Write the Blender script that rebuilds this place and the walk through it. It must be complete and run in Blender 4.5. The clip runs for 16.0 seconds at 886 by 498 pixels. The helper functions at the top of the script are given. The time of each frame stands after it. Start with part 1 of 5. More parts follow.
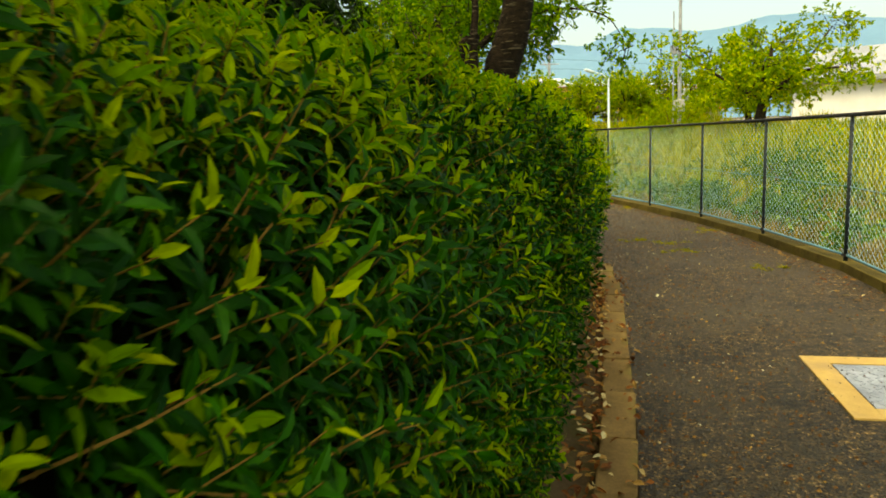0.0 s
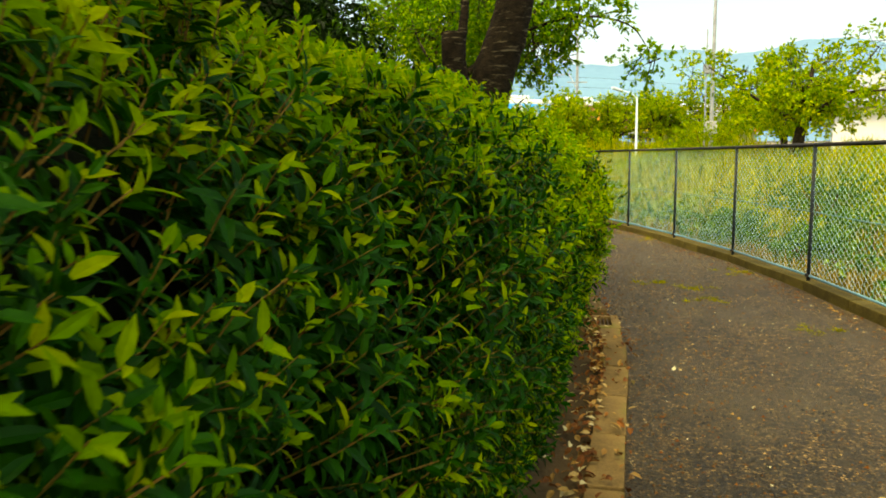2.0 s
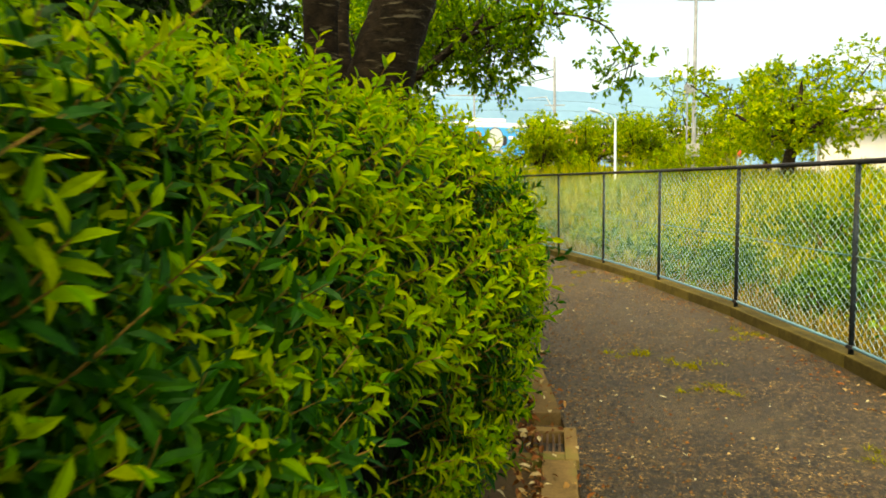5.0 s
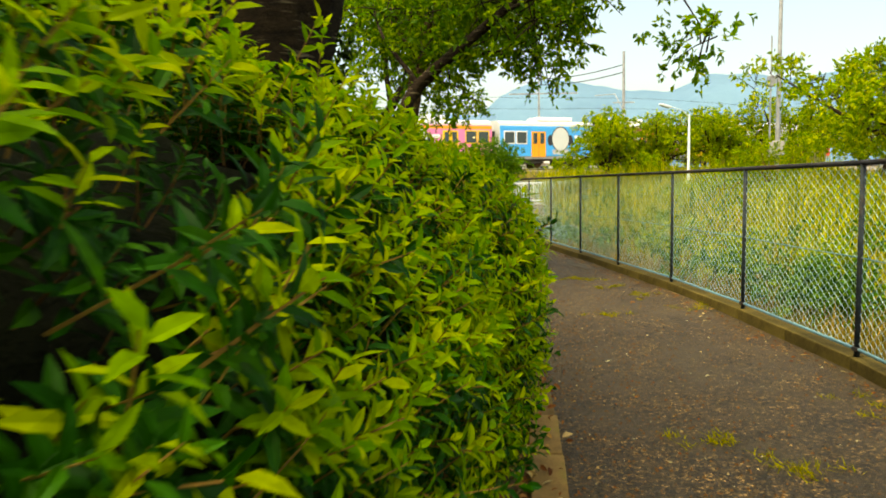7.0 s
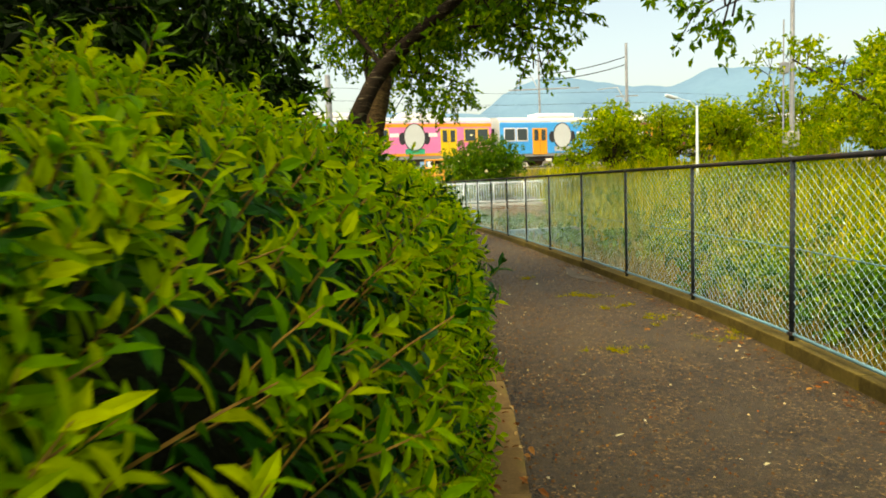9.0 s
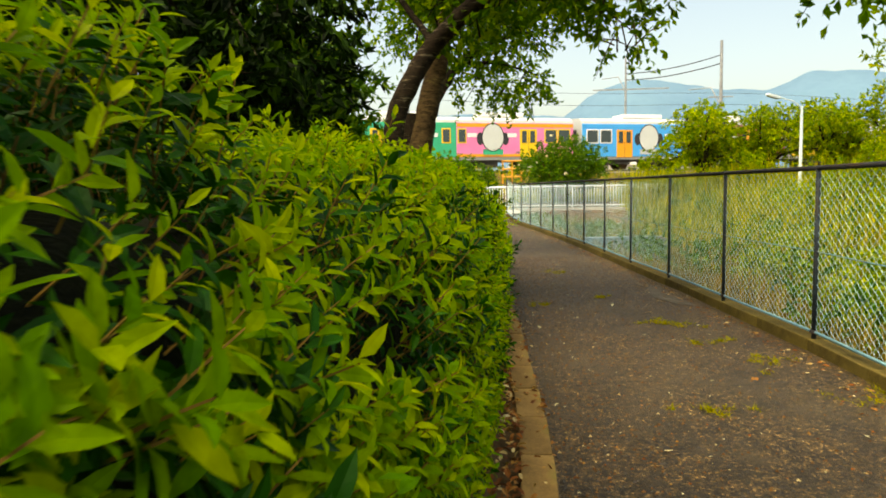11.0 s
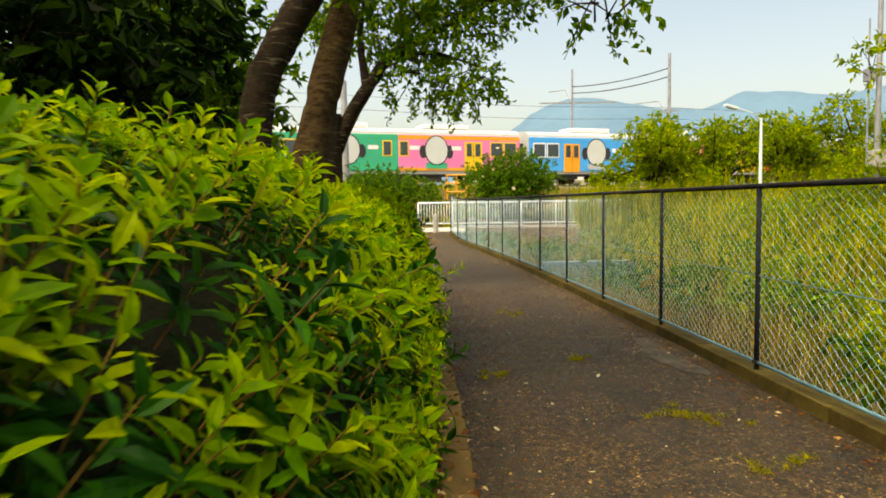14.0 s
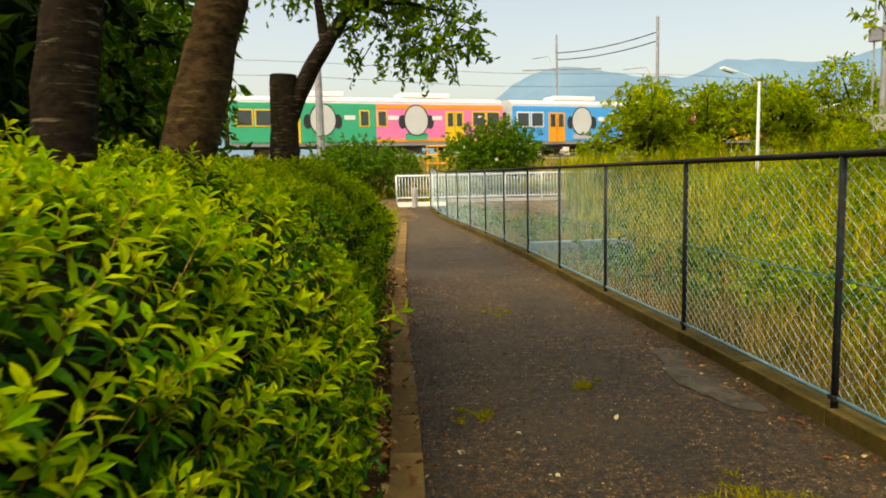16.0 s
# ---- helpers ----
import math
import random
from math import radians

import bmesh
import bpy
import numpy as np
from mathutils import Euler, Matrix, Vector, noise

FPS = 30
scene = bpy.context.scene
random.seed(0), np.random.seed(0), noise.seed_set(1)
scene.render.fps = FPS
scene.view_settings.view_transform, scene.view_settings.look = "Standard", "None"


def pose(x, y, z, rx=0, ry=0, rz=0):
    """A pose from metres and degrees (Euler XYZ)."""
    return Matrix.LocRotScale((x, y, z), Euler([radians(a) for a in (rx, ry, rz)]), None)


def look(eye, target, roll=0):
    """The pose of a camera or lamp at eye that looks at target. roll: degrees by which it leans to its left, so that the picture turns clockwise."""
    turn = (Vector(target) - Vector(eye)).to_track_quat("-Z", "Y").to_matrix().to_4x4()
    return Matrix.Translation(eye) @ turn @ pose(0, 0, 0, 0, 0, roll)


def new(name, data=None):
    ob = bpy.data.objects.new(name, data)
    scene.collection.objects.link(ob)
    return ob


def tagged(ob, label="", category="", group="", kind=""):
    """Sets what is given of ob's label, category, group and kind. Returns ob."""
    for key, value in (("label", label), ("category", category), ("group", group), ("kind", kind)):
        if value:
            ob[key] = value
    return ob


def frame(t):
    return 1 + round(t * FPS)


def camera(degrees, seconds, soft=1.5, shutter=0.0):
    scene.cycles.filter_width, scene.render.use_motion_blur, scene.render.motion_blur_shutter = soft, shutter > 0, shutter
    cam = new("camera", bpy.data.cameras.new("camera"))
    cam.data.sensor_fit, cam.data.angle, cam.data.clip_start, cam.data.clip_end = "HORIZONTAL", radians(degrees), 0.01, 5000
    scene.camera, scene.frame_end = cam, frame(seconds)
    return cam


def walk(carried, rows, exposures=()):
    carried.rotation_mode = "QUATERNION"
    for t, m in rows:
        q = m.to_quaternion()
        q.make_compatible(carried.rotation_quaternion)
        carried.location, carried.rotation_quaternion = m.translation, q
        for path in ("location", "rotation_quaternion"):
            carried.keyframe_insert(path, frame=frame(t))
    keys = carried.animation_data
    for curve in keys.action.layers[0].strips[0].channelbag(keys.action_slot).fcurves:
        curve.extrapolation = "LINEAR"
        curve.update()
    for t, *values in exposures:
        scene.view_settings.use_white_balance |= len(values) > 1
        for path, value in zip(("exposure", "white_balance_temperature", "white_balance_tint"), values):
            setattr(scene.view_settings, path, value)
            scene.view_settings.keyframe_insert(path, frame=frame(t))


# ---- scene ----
cam = camera(65.2, 16.0, 1.8, 0.2)
PATH = [
    (0, (-2.966, -11.132, 1.458), (-2.735, -9.17, 1.147), -2.4),
    (0.5, (-2.786, -10.794, 1.47), (-2.582, -8.827, 1.167), -1.7),
    (1, (-2.63, -10.477, 1.469), (-2.416, -8.505, 1.211), -1.3),
    (1.5, (-2.466, -10.141, 1.478), (-2.255, -8.168, 1.226), -1.1),
    (2, (-2.312, -9.819, 1.472), (-2.153, -7.843, 1.208), -0.9),
    (2.5, (-2.176, -9.522, 1.499), (-2.069, -7.542, 1.242), -1.2),
    (3, (-2.018, -9.133, 1.477), (-1.837, -7.154, 1.252), -1.0),
    (3.5, (-1.881, -8.774, 1.485), (-1.721, -6.792, 1.271), -1.3),
    (4, (-1.737, -8.442, 1.498), (-1.592, -6.458, 1.291), -1.7),
    (4.5, (-1.574, -8.034, 1.452), (-1.352, -6.056, 1.256), -1.3),
    (6.8, (-0.829, -6.101, 1.433), (-0.798, -4.11, 1.243), -0.7),
    (7, (-0.762, -5.919, 1.434), (-0.747, -3.928, 1.249), -1.1),
    (7.5, (-0.678, -5.512, 1.446), (-0.629, -3.521, 1.269), -1.8),
    (8, (-0.57, -5.051, 1.445), (-0.479, -3.061, 1.274), -1.8),
    (8.5, (-0.489, -4.661, 1.442), (-0.434, -2.669, 1.281), -1.8),
    (9, (-0.373, -4.297, 1.448), (-0.373, -2.306, 1.263), -2.3),
    (9.2, (-0.318, -4.12, 1.452), (-0.33, -2.13, 1.254), -2.3),
    (11.3, (-0.13, -2.733, 1.41), (-0.383, -0.755, 1.248), -0.6),
    (11.5, (-0.122, -2.549, 1.407), (-0.387, -0.573, 1.259), -0.4),
    (12, (-0.105, -2.111, 1.43), (-0.383, -0.135, 1.305), -0.4),
    (12.5, (-0.085, -1.672, 1.439), (-0.316, 0.311, 1.321), -0.7),
    (13, (-0.097, -1.23, 1.457), (-0.302, 0.755, 1.33), -0.5),
    (13.5, (-0.138, -0.803, 1.456), (-0.279, 1.188, 1.333), -0.5),
    (14, (-0.139, -0.348, 1.443), (-0.208, 1.646, 1.309), -0.8),
    (14.5, (-0.132, 0.073, 1.457), (-0.173, 2.067, 1.305), -1.1),
    (15, (-0.12, 0.464, 1.474), (-0.171, 2.457, 1.314), -1.4),
    (15.5, (-0.079, 0.824, 1.465), (-0.128, 2.816, 1.291), -1.7),
    (16, (-0.041, 1.249, 1.482), (-0.065, 3.238, 1.266), -1.4),
]
walk(cam, [(t, look(eye, target, roll)) for t, eye, target, roll in PATH], [(0, 1.3, 9600, -7), (3.5, 1.76, 9600, -4), (7.5, 1.37, 9300, 0), (12, 1.24, 9100, 4), (16, 1.03, 9100, 8)])
# ---- light ----
world = bpy.data.worlds.new("sky")
scene.world = world
world.use_nodes = True
wn = world.node_tree
sky = wn.nodes.new("ShaderNodeTexSky")
sky.sky_type = "NISHITA"
sky.sun_disc = False
sky.sun_elevation = radians(66)
sky.sun_rotation = radians(-138)
sky.air_density, sky.dust_density, sky.ozone_density = 0.9, 4.2, 0.0
wn.links.new(sky.outputs[0], wn.nodes["Background"].inputs[0])
wn.nodes["Background"].inputs[1].default_value = 0.15
sun = new("sun", bpy.data.lights.new("sun", "SUN"))
sun.data.energy, sun.data.angle, sun.data.color = 2.4, radians(55), (1.0, 0.94, 0.78)
sun.matrix_basis = look((0, 0, 30), (-math.sin(radians(-138)), -math.cos(radians(-138)), 30 - math.tan(radians(66))))


# ---- materials ----
def nodes_of(name):
    m = bpy.data.materials.new(name)
    m.use_nodes = True
    nt = m.node_tree
    return m, nt, nt.nodes["Principled BSDF"]


def ramp_of(nt, fac, stops):
    r = nt.nodes.new("ShaderNodeValToRGB")
    els = r.color_ramp.elements
    while len(els) < len(stops):
        els.new(0.5)
    for e, (p, c) in zip(els, stops):
        e.position, e.color = p, (*c, 1)
    nt.links.new(fac, r.inputs[0])
    return r.outputs[0]


def noise_of(nt, coord, scale, detail=4.0, rough=0.6):
    n = nt.nodes.new("ShaderNodeTexNoise")
    n.inputs["Scale"].default_value, n.inputs["Detail"].default_value, n.inputs["Roughness"].default_value = scale, detail, rough
    nt.links.new(coord, n.inputs["Vector"])
    return n.outputs["Fac"]


def mixed(nt, a, b, fac, kind="MIX"):
    m = nt.nodes.new("ShaderNodeMix")
    m.data_type, m.blend_type = "RGBA", kind
    for sock, v in ((m.inputs[0], fac), (m.inputs[6], a), (m.inputs[7], b)):
        if isinstance(v, bpy.types.NodeSocket):
            nt.links.new(v, sock)
        else:
            sock.default_value = v if isinstance(v, float) else (*v, 1)
    return m.outputs[2]


def surface(name, dark, light, scale=6.0, grain=90.0, rough=0.7, bump=0.3, depth=0.01, metal=0.0, vary=0.0, stain=None):
    """A weathered surface: broad tone, fine grain, relief, and where given a stain colour in patches."""
    m, nt, b = nodes_of(name)
    co = nt.nodes.new("ShaderNodeTexCoord").outputs["Object"]
    broad, fine = noise_of(nt, co, scale), noise_of(nt, co, grain, 3.0)
    add = nt.nodes.new("ShaderNodeMath")
    add.operation = "MULTIPLY_ADD"
    nt.links.new(fine, add.inputs[0])
    add.inputs[1].default_value = 0.45
    nt.links.new(broad, add.inputs[2])
    col = ramp_of(nt, add.outputs[0], [(0.48, dark), (0.95, light)])
    if stain:
        patch = ramp_of(nt, noise_of(nt, co, scale * 0.35, 6.0, 0.7), [(0.52, (0, 0, 0)), (0.66, (1, 1, 1))])
        col = mixed(nt, col, stain, patch)
    if vary:
        rnd = nt.nodes.new("ShaderNodeObjectInfo").outputs["Random"]
        col = mixed(nt, col, ramp_of(nt, rnd, [(0.0, (1 - vary,) * 3), (1.0, (1, 1, 1))]), 1.0, "MULTIPLY")
    nt.links.new(col, b.inputs["Base Color"])
    b.inputs["Roughness"].default_value, b.inputs["Metallic"].default_value = rough, metal
    b.inputs["Specular IOR Level"].default_value = 0.5 if rough < 0.6 else 0.12
    if bump:
        bp = nt.nodes.new("ShaderNodeBump")
        bp.inputs["Strength"].default_value, bp.inputs["Distance"].default_value = bump, depth
        nt.links.new(add.outputs[0], bp.inputs["Height"])
        nt.links.new(bp.outputs[0], b.inputs["Normal"])
    return m


def leaf_material(name, stops, through_part=0.35, rough=0.42, through_tint=(1.0, 1.0, 0.35)):
    """A leaf: each blade has its own tone, shiny above, and lets some light through."""
    m, nt, b = nodes_of(name)
    rnd = nt.nodes.new("ShaderNodeNewGeometry").outputs["Random Per Island"]
    co = nt.nodes.new("ShaderNodeTexCoord").outputs["Object"]
    col = ramp_of(nt, rnd, stops)
    col = mixed(nt, col, ramp_of(nt, noise_of(nt, co, 60.0, 2.0), [(0.3, (0.72, 0.75, 0.7)), (0.7, (1.1, 1.1, 1.0))]), 1.0, "MULTIPLY")
    col = mixed(nt, col, ramp_of(nt, noise_of(nt, co, 0.9, 3.0), [(0.35, (0.8, 0.85, 0.8)), (0.68, (1.12, 1.08, 1.0))]), 1.0, "MULTIPLY")
    nt.links.new(col, b.inputs["Base Color"])
    b.inputs["Roughness"].default_value = rough
    b.inputs["Specular IOR Level"].default_value = 0.09
    tr = nt.nodes.new("ShaderNodeBsdfTranslucent")
    nt.links.new(mixed(nt, col, through_tint, 1.0, "MULTIPLY"), tr.inputs["Color"])
    mix = nt.nodes.new("ShaderNodeMixShader")
    mix.inputs[0].default_value = through_part
    nt.links.new(b.outputs[0], mix.inputs[1])
    nt.links.new(tr.outputs[0], mix.inputs[2])
    nt.links.new(mix.outputs[0], nt.nodes["Material Output"].inputs["Surface"])
    return m


def asphalt_material():
    m, nt, b = nodes_of("asphalt")
    co = nt.nodes.new("ShaderNodeTexCoord").outputs["Object"]
    vor = nt.nodes.new("ShaderNodeTexVoronoi")
    vor.inputs["Scale"].default_value = 88.0
    nt.links.new(co, vor.inputs["Vector"])
    chips = nt.nodes.new("ShaderNodeSeparateColor")
    nt.links.new(vor.outputs["Color"], chips.inputs[0])
    stone = ramp_of(nt, chips.outputs[0], [(0.0, (0.014, 0.010, 0.003)), (0.5, (0.044, 0.035, 0.018)), (0.86, (0.095, 0.076, 0.042)), (1.0, (0.32, 0.26, 0.16))])
    broad = ramp_of(nt, noise_of(nt, co, 1.6, 9.0, 0.75), [(0.32, (0.32, 0.29, 0.24)), (0.68, (1.75, 1.5, 1.15))])
    col = mixed(nt, stone, broad, 1.0, "MULTIPLY")
    gaps = ramp_of(nt, noise_of(nt, co, 17.0, 9.0, 0.85), [(0.40, (0.06, 0.055, 0.045)), (0.5, (0.75, 0.75, 0.7)), (0.61, (2.3, 2.1, 1.75))])
    col = mixed(nt, col, gaps, 1.0, "MULTIPLY")
    earth = ramp_of(nt, noise_of(nt, co, 2.3, 7.0, 0.72), [(0.5, (0, 0, 0)), (0.68, (0.85, 0.85, 0.85))])
    col = mixed(nt, col, (0.040, 0.029, 0.014), earth)
    dust = ramp_of(nt, noise_of(nt, co, 0.55, 10.0, 0.78), [(0.46, (0, 0, 0)), (0.62, (0.6, 0.6, 0.6))])
    col = mixed(nt, col, (0.086, 0.070, 0.044), dust)
    col = mixed(nt, col, (0.92, 0.84, 0.64), 1.0, "MULTIPLY")
    nt.links.new(col, b.inputs["Base Color"])
    b.inputs["Roughness"].default_value = 0.62
    b.inputs["Specular IOR Level"].default_value = 0.36
    bp = nt.nodes.new("ShaderNodeBump")
    bp.inputs["Strength"].default_value, bp.inputs["Distance"].default_value = 1.0, 0.02
    nt.links.new(vor.outputs["Distance"], bp.inputs["Height"])
    nt.links.new(bp.outputs[0], b.inputs["Normal"])
    return m


def bark_material(name, dark, light, lichen):
    m, nt, b = nodes_of(name)
    co = nt.nodes.new("ShaderNodeTexCoord").outputs["Object"]
    mp = nt.nodes.new("ShaderNodeMapping")
    mp.inputs["Scale"].default_value = (1.0, 1.0, 2.0)
    nt.links.new(co, mp.inputs["Vector"])
    bands = noise_of(nt, mp.outputs[0], 11.0, 8.0, 0.75)
    col = ramp_of(nt, bands, [(0.38, dark), (0.62, light)])
    ring = nt.nodes.new("ShaderNodeMapping")
    ring.inputs["Scale"].default_value = (1.0, 1.0, 7.0)
    nt.links.new(co, ring.inputs["Vector"])
    patch = ramp_of(nt, noise_of(nt, ring.outputs[0], 5.0, 6.0, 0.7), [(0.57, (0, 0, 0)), (0.66, (0.7, 0.7, 0.7))])
    col = mixed(nt, col, lichen, patch)
    nt.links.new(col, b.inputs["Base Color"])
    b.inputs["Roughness"].default_value = 0.9
    b.inputs["Specular IOR Level"].default_value = 0.1
    bp = nt.nodes.new("ShaderNodeBump")
    bp.inputs["Strength"].default_value, bp.inputs["Distance"].default_value = 0.9, 0.03
    nt.links.new(bands, bp.inputs["Height"])
    nt.links.new(bp.outputs[0], b.inputs["Normal"])
    return m


ASPHALT = asphalt_material()
EARTH = surface("earth", (0.045, 0.030, 0.015), (0.13, 0.085, 0.04), 1.2, 40, 0.95, 0.6, 0.03, stain=(0.07, 0.085, 0.012))
KERB = surface("kerb_concrete", (0.11, 0.070, 0.025), (0.27, 0.17, 0.06), 3.0, 70, 0.85, 0.5, 0.006, vary=0.35, stain=(0.12, 0.13, 0.02))
KERB_MOSSY = surface("mossy_concrete", (0.05, 0.038, 0.010), (0.15, 0.115, 0.03), 2.5, 45, 0.9, 0.8, 0.012, vary=0.35, stain=(0.19, 0.155, 0.011))
PATCH = surface("worn_mortar", (0.03, 0.026, 0.021), (0.10, 0.09, 0.072), 7, 60, 0.9, 0.8, 0.01, stain=(0.045, 0.03, 0.012))
CONCRETE = surface("concrete", (0.26, 0.26, 0.24), (0.46, 0.45, 0.42), 1.5, 50, 0.8, 0.3, 0.004, stain=(0.2, 0.19, 0.15))
BLUE_PAINT = surface("blue_grey_paint", (0.05, 0.10, 0.13), (0.14, 0.24, 0.28), 5, 120, 0.45, 0.15, 0.002, metal=0.2, stain=(0.09, 0.055, 0.03))
DARK_PAINT = surface("dark_paint", (0.012, 0.013, 0.016), (0.045, 0.045, 0.05), 6, 120, 0.85, 0.2, 0.002, stain=(0.05, 0.025, 0.012))
POST_PAINT = surface("post_paint", (0.008, 0.011, 0.015), (0.04, 0.055, 0.07), 9, 40, 0.6, 0.2, 0.002, stain=(0.05, 0.035, 0.02))
PALE_PAINT = surface("pale_blue_paint", (0.06, 0.16, 0.22), (0.15, 0.31, 0.38), 4, 90, 0.7, 0.15, 0.002, stain=(0.2, 0.16, 0.1))
WIRE = surface("coated_wire", (0.21, 0.40, 0.50), (0.46, 0.66, 0.72), 3, 60, 0.5, 0.0)
WHITE_PAINT = surface("white_paint", (0.52, 0.62, 0.68), (0.74, 0.82, 0.87), 2, 60, 0.5, 0.1, 0.002)
YELLOW_PAINT = surface("yellow_paint", (0.36, 0.22, 0.05), (0.56, 0.37, 0.10), 4, 80, 0.55, 0.2, 0.003, stain=(0.3, 0.2, 0.08))
ORANGE_PAINT = surface("orange_paint", (0.62, 0.24, 0.02), (0.78, 0.36, 0.03), 4, 60, 0.5, 0.1, 0.002)
COVER = surface("cover_metal", (0.16, 0.18, 0.22), (0.46, 0.49, 0.56), 4, 110, 0.5, 0.4, 0.003, metal=0.3)
STEEL = surface("dull_steel", (0.22, 0.23, 0.24), (0.42, 0.43, 0.44), 3, 60, 0.5, 0.1, 0.002, metal=0.6)
RUST = surface("rusty_iron", (0.05, 0.03, 0.02), (0.15, 0.09, 0.05), 5, 80, 0.8, 0.4, 0.004, metal=0.3)
BALLAST = surface("ballast", (0.10, 0.09, 0.075), (0.30, 0.27, 0.23), 2, 14, 0.95, 0.9, 0.05)
ROOF = surface("roof_sheet", (0.16, 0.17, 0.19), (0.30, 0.31, 0.33), 1.0, 20, 0.5, 0.1, 0.01, metal=0.2)
WALL = surface("white_render", (0.62, 0.61, 0.57), (0.82, 0.81, 0.78), 0.7, 20, 0.85, 0.1, 0.01)
FLATS = surface("pale_cladding", (0.55, 0.52, 0.50), (0.75, 0.72, 0.70), 0.2, 4, 0.85, 0.0)
# the blue haze of distance is mixed into the hills' own colour
HILL = surface("haze_painted_hill", (0.08, 0.155, 0.245), (0.105, 0.195, 0.285), 0.006, 0.05, 1.0, 0.0)
TWIG = surface("twig_bark", (0.06, 0.03, 0.012), (0.20, 0.10, 0.035), 20, 150, 0.8, 0.3, 0.003)
SHOOT = surface("young_stem", (0.12, 0.075, 0.015), (0.24, 0.14, 0.03), 20, 150, 0.6, 0.0)
# near-black, to stand in for the shade deep in the hedge
THICKET_SHADE = surface("hedge_inside_shade", (0.0012, 0.002, 0.0004), (0.005, 0.007, 0.0015), 14, 60, 1.0, 0.4, 0.05)
BARK = bark_material("cherry_bark", (0.007, 0.005, 0.003), (0.028, 0.019, 0.011), (0.20, 0.17, 0.11))
BARK_FAR = bark_material("dark_bark", (0.010, 0.008, 0.005), (0.05, 0.035, 0.02), (0.07, 0.055, 0.03))
BARK_BROWN = bark_material("brown_bark", (0.016, 0.010, 0.004), (0.085, 0.055, 0.024), (0.15, 0.12, 0.04))
YOUNG = leaf_material("young_hedge_leaf", [(0.0, (0.09, 0.25, 0.001)), (0.5, (0.25, 0.41, 0.002)), (1.0, (0.45, 0.53, 0.003))], 0.52, 0.55)
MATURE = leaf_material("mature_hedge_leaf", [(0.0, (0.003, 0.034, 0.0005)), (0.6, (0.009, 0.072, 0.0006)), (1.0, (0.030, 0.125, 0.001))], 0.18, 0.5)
CHERRY = leaf_material("cherry_leaf", [(0.0, (0.035, 0.11, 0.002)), (0.6, (0.11, 0.24, 0.003)), (1.0, (0.34, 0.48, 0.004))], 0.6)
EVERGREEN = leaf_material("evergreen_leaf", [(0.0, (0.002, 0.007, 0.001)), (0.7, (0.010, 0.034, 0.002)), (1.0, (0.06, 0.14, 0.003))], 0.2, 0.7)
FAR_LEAF = leaf_material("far_tree_leaf", [(0.0, (0.09, 0.19, 0.004)), (0.6, (0.26, 0.38, 0.006)), (1.0, (0.52, 0.54, 0.01))], 0.55)
GRASS = leaf_material("weed_blade", [(0.0, (0.07, 0.13, 0.004)), (0.35, (0.22, 0.28, 0.006)), (0.75, (0.48, 0.47, 0.012)), (1.0, (0.62, 0.50, 0.04))], 0.5, 0.6)
BUSH_LEAF = leaf_material("bush_leaf", [(0.0, (0.02, 0.08, 0.003)), (0.6, (0.07, 0.18, 0.005)), (1.0, (0.19, 0.30, 0.008))], 0.35)
DRY_GRASS = leaf_material("dry_weed_blade", [(0.0, (0.07, 0.065, 0.006)), (0.5, (0.20, 0.16, 0.02)), (1.0, (0.42, 0.27, 0.05))], 0.35, 0.7)
MOSS = leaf_material("moss_tuft", [(0.0, (0.13, 0.13, 0.003)), (1.0, (0.38, 0.33, 0.008))], 0.4, 0.7)
LITTER = leaf_material("dead_leaf", [(0.0, (0.10, 0.032, 0.012)), (0.5, (0.26, 0.09, 0.025)), (0.8, (0.42, 0.24, 0.08)), (1.0, (0.68, 0.55, 0.34))], 0.15, 0.7)
PETAL = leaf_material("pale_litter", [(0.0, (0.35, 0.27, 0.12)), (1.0, (0.78, 0.72, 0.55))], 0.15, 0.7)


def glass_material(name, tint, rough=0.05):
    m, nt, b = nodes_of(name)
    b.inputs["Base Color"].default_value = (*tint, 1)
    b.inputs["Roughness"].default_value, b.inputs["Specular IOR Level"].default_value = rough, 0.8
    return m


TRAIN_GLASS = glass_material("tinted_train_glass", (0.03, 0.05, 0.06))
LAMP_GLASS = glass_material("lamp_glass", (0.6, 0.62, 0.62), 0.2)


def paint(name, colour):
    light = tuple(min(0.9, c * 1.15 + 0.01) for c in colour)
    return surface(name, colour, light, 0.8, 12, 0.38, 0.0)


TRAIN_BLUE = paint("train_blue", (0.02, 0.26, 0.86))
TRAIN_SKY = paint("train_sky_blue", (0.03, 0.36, 0.90))
TRAIN_PINK = paint("train_pink", (0.92, 0.20, 0.46))
TRAIN_ORANGE = paint("train_orange", (0.88, 0.34, 0.02))
TRAIN_GREEN = paint("train_green", (0.01, 0.40, 0.22))
TRAIN_BROWN = paint("train_brown", (0.28, 0.07, 0.05))
TRAIN_YELLOW = paint("train_yellow", (0.85, 0.52, 0.02))
TRAIN_RED = paint("train_red", (0.74, 0.07, 0.04))
TRAIN_GREY = paint("train_grey", (0.45, 0.47, 0.48))
TRAIN_WHITE = paint("train_white", (0.84, 0.85, 0.86))
TRAIN_DISC = paint("train_pale_grey", (0.56, 0.60, 0.61))
TRAIN_BLACK = paint("train_black", (0.02, 0.02, 0.025))
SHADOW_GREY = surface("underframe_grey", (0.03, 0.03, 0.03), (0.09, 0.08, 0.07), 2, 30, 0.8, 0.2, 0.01)


